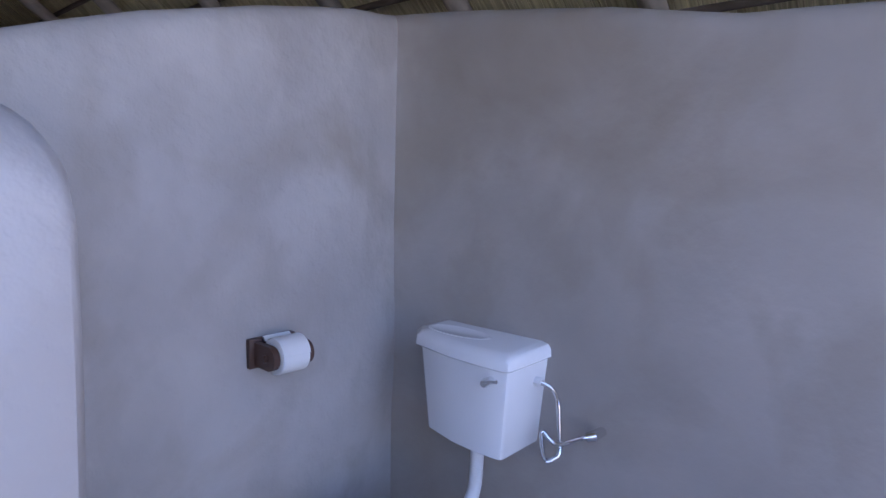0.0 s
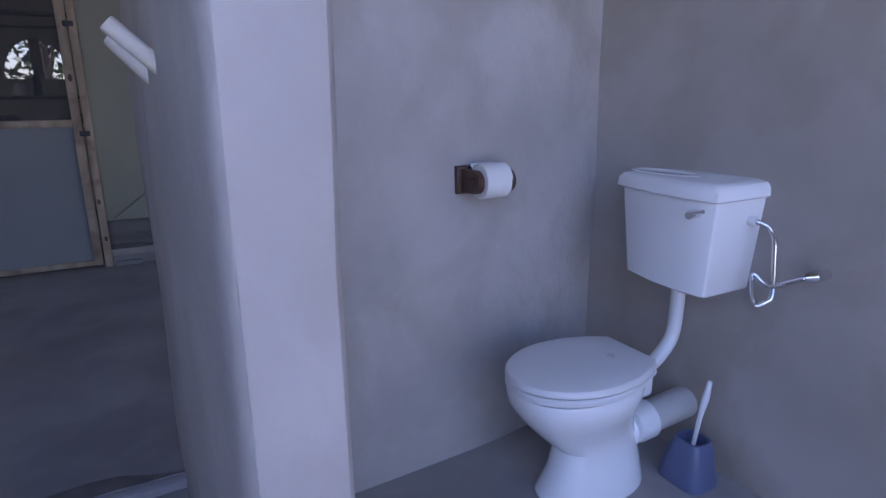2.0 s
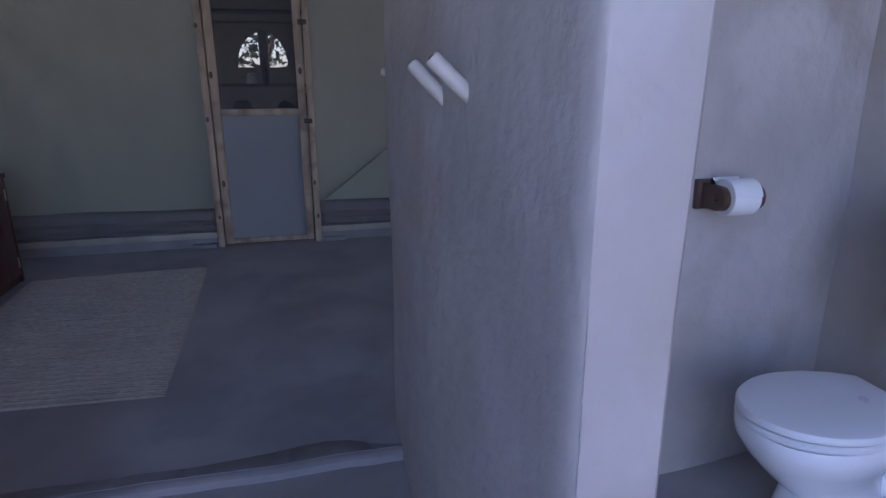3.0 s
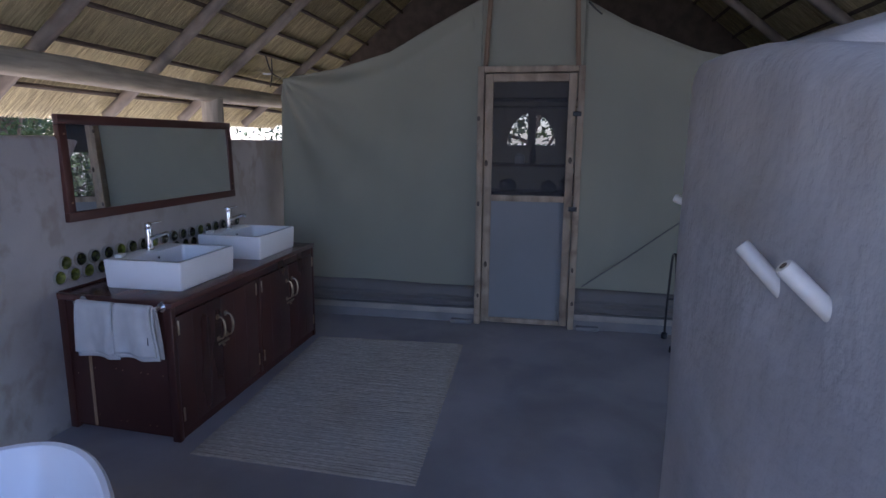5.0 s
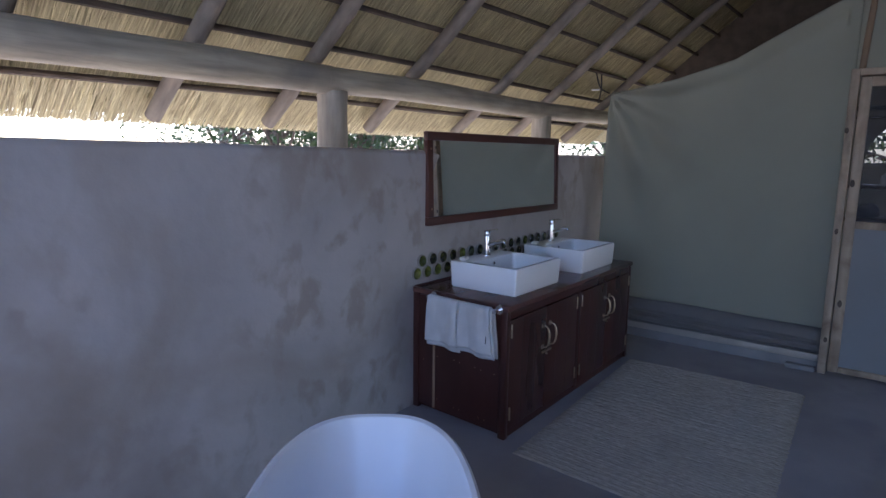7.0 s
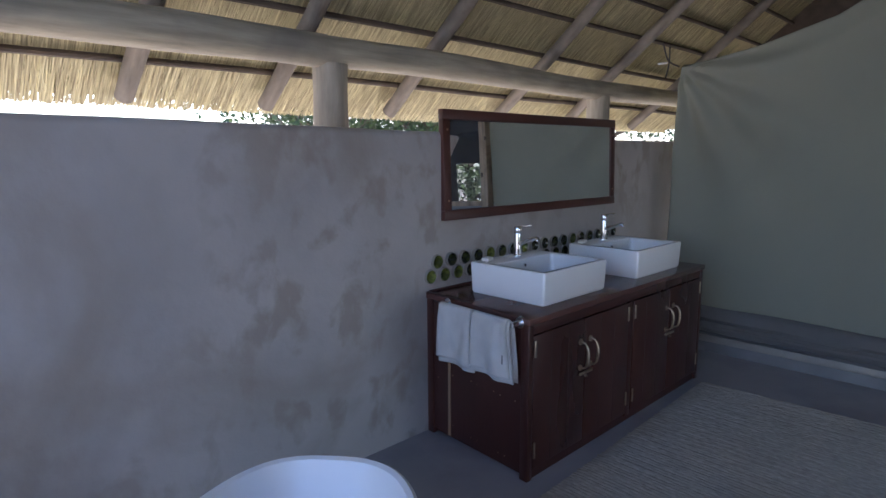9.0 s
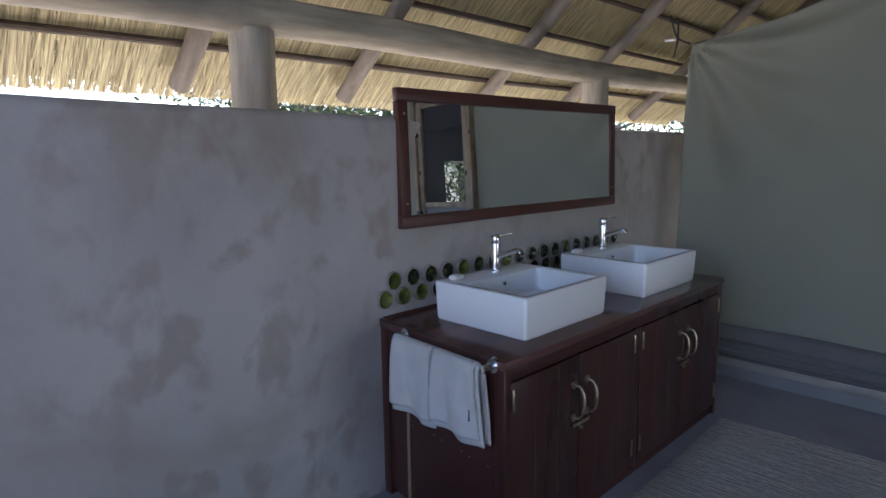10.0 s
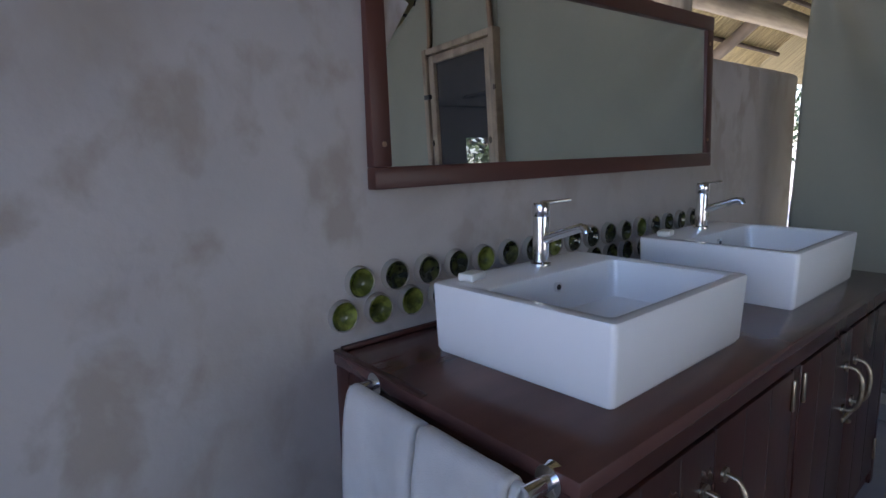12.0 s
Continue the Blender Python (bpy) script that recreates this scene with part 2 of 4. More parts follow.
# ---- mesh helpers ----
def mesh_of(name, bm, material, smooth=True):
    me = bpy.data.meshes.new(name)
    bmesh.ops.recalc_face_normals(bm, faces=bm.faces)
    bm.to_mesh(me)
    bm.free()
    me.materials.append(material)
    if smooth:
        me.shade_smooth()
        me.set_sharp_from_angle(angle=radians(38))
    return me


def thing(name, bm, material, label, category, group="", kind="", smooth=True):
    return tagged(new(name, mesh_of(name, bm, material, smooth)), label, category, group, kind)


def empty(name, at, label, category, group=""):
    ob = new(name)
    ob.location = at
    return tagged(ob, label, category, group)


def part(name, bm, material, parent, label="", smooth=True):
    """One mesh under a thing or under a part; the bmesh is in the parent's own space."""
    ob = new(name, mesh_of(name, bm, material, smooth))
    ob.parent = parent
    return tagged(ob, label)


def box(x0, x1, y0, y1, z0, z1, bevel=0.0, seg=2, bm=None):
    b = bmesh.new()
    bmesh.ops.create_cube(b, size=1)
    for v in b.verts:
        v.co = Vector(((x0 + x1) / 2 + v.co.x * (x1 - x0), (y0 + y1) / 2 + v.co.y * (y1 - y0), (z0 + z1) / 2 + v.co.z * (z1 - z0)))
    if bevel:
        bmesh.ops.bevel(b, geom=b.edges[:], offset=bevel, segments=seg, affect="EDGES", profile=0.5)
    return join(bm, b)


def join(bm, b):
    if bm is None:
        return b
    me = bpy.data.meshes.new("tmp")
    b.to_mesh(me)
    b.free()
    bm.from_mesh(me)
    bpy.data.meshes.remove(me)
    return bm


def tube(points, radii, sides=12, bm=None, caps=True):
    """A round bar swept along points, with one radius or one for each point."""
    b = bm or bmesh.new()
    pts = [Vector(p) for p in points]
    if not isinstance(radii, (list, tuple)):
        radii = [radii] * len(pts)
    rings, side = [], None
    for k, p in enumerate(pts):
        d = (pts[min(k + 1, len(pts) - 1)] - pts[max(k - 1, 0)]).normalized()
        if side is None:
            side = d.orthogonal().normalized()
        side = (side - d * side.dot(d)).normalized()
        up = d.cross(side)
        rings.append([b.verts.new(p + (side * math.cos(a) + up * math.sin(a)) * radii[k]) for a in (2 * math.pi * j / sides for j in range(sides))])
    for a, c in zip(rings, rings[1:]):
        for j in range(sides):
            b.faces.new((a[j], a[(j + 1) % sides], c[(j + 1) % sides], c[j]))
    if caps:
        b.faces.new(rings[0][::-1])
        b.faces.new(rings[-1])
    return b


def log(p0, p1, r0, r1, steps=14, wobble=0.012, seed=1, sides=14):
    """A slightly crooked tapered pole with swellings."""
    p0, p1 = Vector(p0), Vector(p1)
    pts, rad = [], []
    for k in range(steps + 1):
        f = k / steps
        p = p0.lerp(p1, f)
        w = Vector((noise.noise((seed, f * 3, 0)), noise.noise((seed, f * 3, 5)), noise.noise((seed, f * 3, 9)))) * wobble
        pts.append(p + w)
        rad.append((r0 + (r1 - r0) * f) * (1 + 0.07 * noise.noise((seed * 3.1, f * 7, 2))))
    return tube(pts, rad, sides)


def lathe(profile, sides=32, at=(0, 0, 0), sx=1.0, sy=1.0, bm=None, caps=True):
    """Rings of (radius, z) round a vertical axis."""
    b = bm or bmesh.new()
    rings = []
    for r, z in profile:
        rings.append([b.verts.new((at[0] + sx * r * math.cos(2 * math.pi * j / sides), at[1] + sy * r * math.sin(2 * math.pi * j / sides), at[2] + z)) for j in range(sides)])
    for a, c in zip(rings, rings[1:]):
        for j in range(sides):
            b.faces.new((a[j], a[(j + 1) % sides], c[(j + 1) % sides], c[j]))
    if caps:
        b.faces.new(rings[0][::-1])
        b.faces.new(rings[-1])
    return b


def loft(rings, close=True, cap0=True, cap1=True, bm=None):
    b = bm or bmesh.new()
    vs = [[b.verts.new(p) for p in r] for r in rings]
    n = len(vs[0])
    for a, c in zip(vs, vs[1:]):
        for j in range(n if close else n - 1):
            b.faces.new((a[j], a[(j + 1) % n], c[(j + 1) % n], c[j]))
    if cap0:
        b.faces.new(vs[0][::-1])
    if cap1:
        b.faces.new(vs[-1])
    return b


def smooth_line(points, steps=8):
    """A soft curve through the given points."""
    pts = [Vector(p) for p in points]
    out = []
    for k in range(len(pts) - 1):
        a, b, c, d = pts[max(k - 1, 0)], pts[k], pts[k + 1], pts[min(k + 2, len(pts) - 1)]
        for i in range(steps):
            t = i / steps
            out.append(0.5 * ((2 * b) + (c - a) * t + (2 * a - 5 * b + 4 * c - d) * t * t + (3 * b - a - 3 * c + d) * t ** 3))
    out.append(pts[-1])
    return out


# ---- ground and floors ----
LOW = -0.035
EDGE = -2.27
bm = bmesh.new()
bmesh.ops.create_grid(bm, x_segments=40, y_segments=40, size=400)
for v in bm.verts:
    v.co.z = -0.16
thing("ground", bm, M_EARTH, "dry sandy earth round the bathroom", "ground", kind="structure")
bm = bmesh.new()
ring0, ring1 = [], []
N = 60
for k in range(N + 1):
    y = -3.53 + k * (5.2 / N)
    x = EDGE + 0.02 * noise.noise((y * 3, 0, 0)) + 0.014 * noise.noise((y * 11, 4, 0)) - 0.03 * (y + 0.6) * 0.2
    ring0.append(x)
    ring1.append(y)
rows = [[], [], [], [], []]
for x, y in zip(ring0, ring1):
    w = 0.01 * noise.noise((y * 6, 9, 3))
    for r, (dx, z) in zip(rows, ((-4.0, 0.0), (-0.03, 0.0), (-0.004 + w, -0.002), (0.003 + w, -0.008), (0.006 + w * 2, LOW - 0.05))):
        r.append((x + dx if dx > -1 else -6.0, y, z))
loft(rows, close=False, cap0=False, cap1=False, bm=bm)
thing("floor", bm, M_FLOOR, "grey polished screed floor with a worn edge", "floor", kind="structure")
bm = bmesh.new()
rows = [[], [], [], []]
for x, y in zip(ring0, ring1):
    w = 0.02 + 0.085 * max(0.0, noise.noise((y * 1.5, 2, 7)) + 0.45) * min(1.0, max(0.0, (y + 2.6) / 0.5)) * min(1.0, max(0.0, (-0.7 - y) / 0.15)) + 0.012 * noise.noise((y * 14, 1, 1))
    for q, (dx, z) in zip(rows, ((-0.034 - max(0.006, w), -0.001), (-0.032 - max(0.004, w) * 0.96, 0.0025), (-0.034, 0.0025), (-0.031, -0.001))):
        q.append((x + dx, y, z))
loft(rows, close=False, cap0=False, cap1=False, bm=bm)
thing("floor_worn_edge", bm, M_FLOOR_EDGE, "dark worn band along the floor's edge", "floor", kind="structure")
bm = box(EDGE - 0.1, 3.2, -3.53, 1.6, -0.14, LOW)
thing("floor_lower", bm, M_FLOOR_LOW, "lower worn grey screed floor by the bath", "floor", kind="structure")


# ---- plaster walls ----
def plaster_wall(name, stations, material, label, rows=12, rough=0.006, seed=0, radius=0.07):
    """Wall swept through stations (left x, y, right x, y, top height), with a rounded top."""
    rings = []
    dense = []
    for a, b in zip(stations, stations[1:]):
        steps = max(1, int(math.dist(a[:2], b[:2]) / 0.12))
        for i in range(steps):
            dense.append([p + (q - p) * i / steps for p, q in zip(a, b)])
    dense.append(list(stations[-1]))
    for lx, ly, rx, ry, top in dense:
        L, R = Vector((lx, ly, 0)), Vector((rx, ry, 0))
        w = (R - L).length
        r = min(radius, w / 2 - 0.001)
        n = (R - L).normalized()
        prof = []
        for k in range(rows + 1):
            prof.append((0.0, -0.15 + (top - r + 0.15) * k / rows))
        for k in range(1, 6):
            a = math.pi / 2 * k / 6
            prof.append((r - r * math.cos(a), top - r + r * math.sin(a)))
        ring = [L + n * s + Vector((0, 0, z)) for s, z in prof] + [R - n * s + Vector((0, 0, z)) for s, z in reversed(prof)]
        for p in ring:
            q = noise.noise_vector(p * 2.3 + Vector((seed, 0, 0))) * rough + noise.noise_vector(p * 9 + Vector((seed, 3, 0))) * rough * 0.3
            p += q
        rings.append(ring)
    bm = loft(rings, close=True)
    return thing(name, bm, material, label, "wall", kind="structure")


plaster_wall("wall_vanity", [(3.0, -3.52, 3.0, -3.72, 1.56), (0.0, -3.52, 0.0, -3.72, 1.55), (-1.7, -3.52, -1.7, -3.72, 1.545),
                             (-3.1, -3.52, -3.1, -3.72, 1.535), (-5.7, -3.52, -5.7, -3.72, 1.515), (-5.88, -3.52, -5.88, -3.72, 1.515)],
             M_PLASTER_WASH, "blotchy grey-brown plaster wall below the thatch eave", seed=4, radius=0.03)
# partition beside the toilet, its return wall and the back wall, in one sweep
SWEEP = [(-0.990, -0.623, -0.990, -0.507, 1.485), (-0.998, -0.631, -0.998, -0.498, 1.515), (-1.03, -0.636, -1.03, -0.492, 1.545), (-1.08, -0.638, -1.08, -0.489, 1.56), (-1.3, -0.64, -1.3, -0.485, 1.60),
         (-1.6, -0.645, -1.6, -0.485, 1.68), (-1.95, -0.65, -1.86, -0.48, 1.735), (-2.44, -0.645, -1.925, -0.46, 1.755), (-2.57, -0.61, -1.945, -0.42, 1.765),
         (-2.62, -0.5, -1.953, -0.36, 1.79), (-2.62, -0.1, -1.96, -0.02, 1.91), (-2.60, 0.3, -1.975, 0.3, 2.0), (-2.50, 0.75, -2.02, 0.7, 2.08),
         (-2.46, 1.16, -2.085, 0.935, 2.13), (-2.0, 1.25, -1.95, 0.965, 2.13), (-1.26, 1.25, -1.26, 0.975, 2.035), (-0.9, 1.25, -0.9, 0.975, 1.955),
         (-0.6, 1.25, -0.6, 0.975, 1.93), (0.2, 1.25, 0.2, 0.98, 1.93), (3.0, 1.25, 3.0, 0.98, 1.95)]
CORNER = 13
plaster_wall("wall_partition", SWEEP[:CORNER + 1], M_PLASTER, "smooth grey plaster partition with rounded wavy top", rough=0.009, seed=9, radius=0.065)
plaster_wall("wall_back", SWEEP[CORNER:], M_PLASTER_BACK, "grey-brown plaster wall behind the toilet", rough=0.009, seed=9, radius=0.065)

# unseen wall, added on the bath's side to narrow light from the open end
plaster_wall("wall_end", [(2.8, -3.5, 3.0, -3.5, 1.6), (2.8, -3.0, 3.0, -3.0, 1.62), (2.8, -2.5, 3.0, -2.5, 1.6)], M_PLASTER, "unseen added plaster wall that narrows the open end", seed=14)

# ---- roof ----
RIDGE_Y, TAN = -1.25, 0.82
ROOF_END = 0.55


def roof_z(y, lift=0.0):
    """Height of the rafters' centre line."""
    d = abs(y - RIDGE_Y)
    return 2.05 + TAN * (2.6 - d) + lift


def canvas_top(y):
    """Sagging upper edge of the tent's front."""
    pts = ((-3.32, 2.03), (-2.8, 2.12), (-2.38, 2.23), (-1.9, 2.48), (-1.6, 2.63), (-1.25, 2.82), (-0.9, 2.62), (-0.5, 2.40), (0.0, 2.20), (0.3, 2.14), (0.7, 2.05), (1.2, 2.0))
    for (a, za), (b, zb) in zip(pts, pts[1:]):
        if y <= b:
            return za + (zb - za) * max(0, (y - a)) / (b - a)
    return pts[-1][1]


for side, label in ((-1, "south"), (1, "north")):
    rows = []
    for k in range(15):
        f = k / 14
        d = 3.175 * (1 - f)
        y = RIDGE_Y + side * d
        rows.append([(ROOF_END - (10.5 + ROOF_END) * j / 60, y, roof_z(y, 0.115) + 0.012 * noise.noise((j * 0.6, k * 0.8, side))) for j in range(61)])
    back = [[(x, y, z + 0.26) for x, y, z in r] for r in reversed(rows)]
    bm = loft(rows + back + [rows[0]], close=False, cap0=False, cap1=False)
    bmesh.ops.remove_doubles(bm, verts=bm.verts, dist=0.0001)
    thing("ceiling_thatch_" + label, bm, M_THATCH, "golden reed thatch roof seen from inside", "thatch", kind="structure")

# dark sheet added above the tent in place of the roof's deep shade
ROOF_SHADE_PLAN = [(y, canvas_top(y) + 0.03) for y in (-3.84 + 5.18 * k / 24 for k in range(25))] + [(1.34, roof_z(1.34, 0.2)), (RIDGE_Y, roof_z(RIDGE_Y, 0.2)), (-3.84, roof_z(-3.84, 0.2))]
b = loft([[(x, y, z) for y, z in ROOF_SHADE_PLAN] for x in (-7.5, -7.58)])
thing("wall_gable", b, M_LATH, "added dark sheet standing for the shaded roof beyond", "wall", kind="structure", smooth=False)

# two screens added beyond the tent front to stop daylight under the eaves
thing("wall_reed_screen", box(-9.9, -7.6, -3.98, -3.93, 1.15, roof_z(-3.95, 0.1)), M_LATH, "added dark screen that keeps daylight off the thatch", "wall", kind="structure")

thing("wall_reed_screen_north", box(-9.9, -5.7, 1.40, 1.45, 1.65, roof_z(1.42, 0.1)), M_LATH, "added dark screen that keeps daylight off the thatch", "wall", kind="structure")

# loose reed ends under the thatch
rng = random.Random(5)
verts, faces = [], []
for k in range(29000):
    side = -1 if rng.random() < 0.8 else 1
    f = rng.random() ** 1.8
    d = 3.15 - 2.9 * f
    x = rng.uniform(-7.5, ROOF_END - 0.02)
    y = RIDGE_Y + side * d
    ln = rng.uniform(0.22, 0.6)
    w = rng.uniform(0.0013, 0.0028)
    tilt = rng.gauss(0, 0.055)
    lift = 0.115 - rng.uniform(0.0, 0.014)
    y2 = y + side * ln * 0.77
    over = max(0.0, abs(y2 - RIDGE_Y) - 3.205)
    y2 -= side * over
    x2 = x + tilt * ln
    z1, z2 = roof_z(y, lift), roof_z(y2, lift - rng.uniform(0, 0.012))
    i = len(verts)
    verts += [(x - w, y, z1), (x + w, y, z1), (x2 + w, y2, z2), (x2 - w, y2, z2), (x, y, z1 + w * 1.6), (x2, y2, z2 + w * 1.6)]
    faces += [(i, i + 1, i + 2, i + 3), (i + 1, i + 4, i + 5, i + 2), (i + 4, i, i + 3, i + 5)]
me = bpy.data.meshes.new("reeds")
me.from_pydata(verts, [], faces)
me.materials.append(M_STRAW)
tagged(new("loose_reeds", me), "loose golden reed ends hanging under thatch", "reeds", kind="stuff")

RAFTERS = (0.25, -0.5, -1.25, -1.99, -2.67, -3.5, -4.5, -5.4, -6.5)
for k, x in enumerate(RAFTERS):
    for side in (-1, 1):
        y0 = RIDGE_Y + side * 3.05
        lean = (0.05 if side < 0 else 0.0)
        bm = log((x + 0.0, y0, roof_z(y0)), (x - lean, RIDGE_Y, roof_z(RIDGE_Y)), 0.042, 0.043, seed=k * 2 + side + 20, wobble=0.025)
        thing("rafter", bm, M_RAFTER, "grey weathered round rafter pole under thatch", "rafter", group="roof rafters")
for side in (-1, 1):
    for k, d in enumerate((2.96, 2.655, 2.42, 2.225, 2.0, 1.79, 1.58, 1.37, 1.16, 0.95, 0.74, 0.5)):
        y = RIDGE_Y + side * d
        bm = log((ROOF_END - 0.02, y, roof_z(y, 0.078)), (-7.5, y + 0.02, roof_z(y, 0.078)), 0.016, 0.016, steps=40, seed=k * 5 + side, wobble=0.02, sides=8)
        thing("lath", bm, M_LATH, "thin dark stick lath tied across rafters", "lath", group="roof laths")
bm = log((ROOF_END, RIDGE_Y, roof_z(RIDGE_Y, -0.07)), (-8.0, RIDGE_Y, roof_z(RIDGE_Y, -0.07)), 0.06, 0.055, seed=77)
thing("ridge_pole", bm, M_POLE, "grey round ridge pole under the thatch", "pole")
for side in (-1, 1):
    yb = RIDGE_Y + side * 2.6
    bm = log((ROOF_END + 0.02, yb, 1.90), (-2.75, yb, 1.905), 0.082, 0.078, seed=31 + side, wobble=0.015, sides=20)
    thing("wall_plate_beam", bm, M_POLE, "thick grey weathered log beam below rafters", "beam", group="eave beams")
    bm = log((-2.70, yb + 0.008, 1.905), (-7.4, yb + 0.03, 1.90), 0.074, 0.064, seed=35 + side, wobble=0.018, sides=20)
    thing("wall_plate_beam", bm, M_POLE, "thick grey weathered log beam below rafters", "beam", group="eave beams")
for k, (x, y) in enumerate(((-2.785, -3.86), (-5.16, -3.84), (-0.6, -3.86), (-2.84, 1.36), (-5.18, 1.36), (-0.6, 1.36))):
    bm = log((x, y, -0.2), (x, y, 1.85), 0.092, 0.085, seed=50 + k, wobble=0.01, sides=20)
    thing("roof_post", bm, M_POST, "thick grey weathered timber post under beam", "post", group="roof posts")

# ---- tent front ----
TX = -5.40
DY0, DY1, DTOP = -1.645, -0.82, 2.10


def canvas_sheet(name, y0, y1, z0f, z1f, ny, nz, label, x=TX, fold=1.0):
    rows = []
    for i in range(ny + 1):
        y = y0 + (y1 - y0) * i / ny
        col = []
        for j in range(nz + 1):
            f = j / nz
            z = z0f(y) + (z1f(y) - z0f(y)) * f
            dx = 0.018 * noise.noise((y * 1.4, z * 1.1, 3.0)) + 0.006 * noise.noise((y * 6, z * 3, 8.0))
            # gathers that run from the tied upper corner
            dd = math.hypot(y + 3.32, z - 2.03)
            ang = math.atan2(2.03 - z, y + 3.32 + 0.001)
            dx += fold * 0.085 * math.exp(-dd * 1.9) * math.sin(ang * 13) * min(1, dd * 1.6)
            # drag lines under the eave of the tent
            dx += fold * 0.022 * math.exp(-((canvas_top(y) - 0.14 - z) / 0.05) ** 2) * (1 if y < -1.7 or y > -0.8 else 0)
            yy = y - (0.03 * (2.03 - z) * math.exp(-(y + 3.32) * 3) if fold else 0)
            col.append((x + dx, yy, z))
        rows.append(col)
    bm = loft(rows, close=False, cap0=False, cap1=False)
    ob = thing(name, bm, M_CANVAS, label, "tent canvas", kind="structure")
    sol = ob.modifiers.new("cloth", "SOLIDIFY")
    sol.thickness = 0.004
    return ob


canvas_sheet("wall_tent_south", -3.32, DY0 + 0.02, lambda y: 0.27, canvas_top, 130, 110, "pale grey-green tent canvas, sagging at the top")
canvas_sheet("wall_tent_north", DY1 - 0.02, 1.2, lambda y: 0.27, canvas_top, 60, 50, "pale grey-green tent canvas, sagging at the top", fold=0.4)
canvas_sheet("wall_tent_gable", DY0 + 0.02, DY1 - 0.02, lambda y: DTOP - 0.03, canvas_top, 20, 20, "pale grey-green tent canvas above the door", fold=0.0)


def skirt(y0, y1):
    prof = ((0.0, 0.34), (0.02, 0.30), (0.035, 0.25), (0.02, 0.22), (0.05, 0.19), (0.045, 0.165), (0.02, 0.15), (0.035, 0.135), (0.01, 0.12))
    rows = []
    for i in range(41):
        y = y0 + (y1 - y0) * i / 40
        sag = 0.03 * (y - y0) / (y1 - y0)
        rows.append([(TX + 0.01 + dx + 0.01 * noise.noise((y * 3, z * 20, 1)), y, z - sag * (z - 0.12) * 4 + 0.012 * noise.noise((y * 2.2, z * 9, 4))) for dx, z in prof])
    bm = loft(rows, close=False, cap0=False, cap1=False)
    ob = thing("tent_skirt", bm, M_FLAP, "dark grey rolled canvas skirt along the tent", "canvas skirt", group="tent skirts")
    ob.modifiers.new("cloth", "SOLIDIFY").thickness = 0.004
    pts = [(TX + 0.052 + 0.006 * noise.noise((k * 0.4, y0, 2)), y0 + 0.02 + (y1 - y0 - 0.04) * k / 24, 0.185 + 0.012 * noise.noise((k * 0.3, 5, y0))) for k in range(25)]
    part("rolled_hem", tube(pts, 0.016, 8), M_FLAP, ob, "rolled dark hem")
    bm = box(TX - 0.03, TX + 0.045, y0, y1, 0.075, 0.125, 0.006)
    thing("tent_rail", bm, M_RAIL, "pale scuffed rail holding the canvas skirt", "rail", group="tent rails")
    bm = box(TX - 0.06, TX + 0.03, y0, y1, -0.05, 0.077, 0.006)
    thing("tent_plinth", bm, M_CONCRETE, "grey concrete plinth under the tent rail", "plinth", group="tent plinths")


skirt(-3.32, DY0 - 0.002)
skirt(DY1 + 0.002, 1.2)
for y0, y1 in ((DY0 - 0.20, DY0 - 0.01), (DY1 + 0.02, DY1 + 0.2)):
    bm = box(TX + 0.03, TX + 0.085, y0, y1, 0.0, 0.035, 0.008)
    thing("concrete_block", bm, M_CONCRETE, "small grey concrete block beside the door", "block", group="door blocks")

# screen door with its frame
door = empty("door_1", (TX + 0.02, (DY0 + DY1) / 2, 0), "closed pine screen door with canvas lower panel", "door")
door["kind"] = "structure"
hw = (DY1 - DY0) / 2


def pine(name, y0, y1, z0, z1, x0, x1, label="rough knotty pine"):
    return part(name, box(x0, x1, y0, y1, z0, z1, 0.006), M_PINE, door, label)


pine("frame_post", -hw, -hw + 0.05, 0, DTOP, -0.045, 0.05)
pine("frame_post", hw - 0.05, hw, 0, DTOP, -0.045, 0.05)
pine("frame_head", -hw + 0.05, hw - 0.05, DTOP - 0.045, DTOP, -0.045, 0.048)
li = hw - 0.058
pine("stile", -li, -li + 0.062, 0.02, DTOP - 0.055, -0.02, 0.03)
pine("stile", li - 0.062, li, 0.02, DTOP - 0.055, -0.02, 0.03)
pine("top_rail", -li + 0.062, li - 0.062, DTOP - 0.115, DTOP - 0.055, -0.02, 0.028)
pine("middle_rail", -li + 0.062, li - 0.062, 1.045, 1.095, -0.02, 0.028)
pine("bottom_rail", -li + 0.062, li - 0.062, 0.02, 0.06, -0.02, 0.028)
part("canvas_panel", box(-0.006, 0.006, -li + 0.06, li - 0.06, 0.05, 1.05), M_PANEL, door, "taut grey-blue canvas panel")
part("insect_screen", box(-0.002, 0.0, -li + 0.06, li - 0.06, 1.09, DTOP - 0.11), M_SCREEN, door, "fine dark insect mesh")
for z in (0.98, 1.72):
    part("hinge", box(0.03, 0.062, li - 0.025, li + 0.04, z, z + 0.035, 0.004), M_IRON, door, "dark iron hinge")
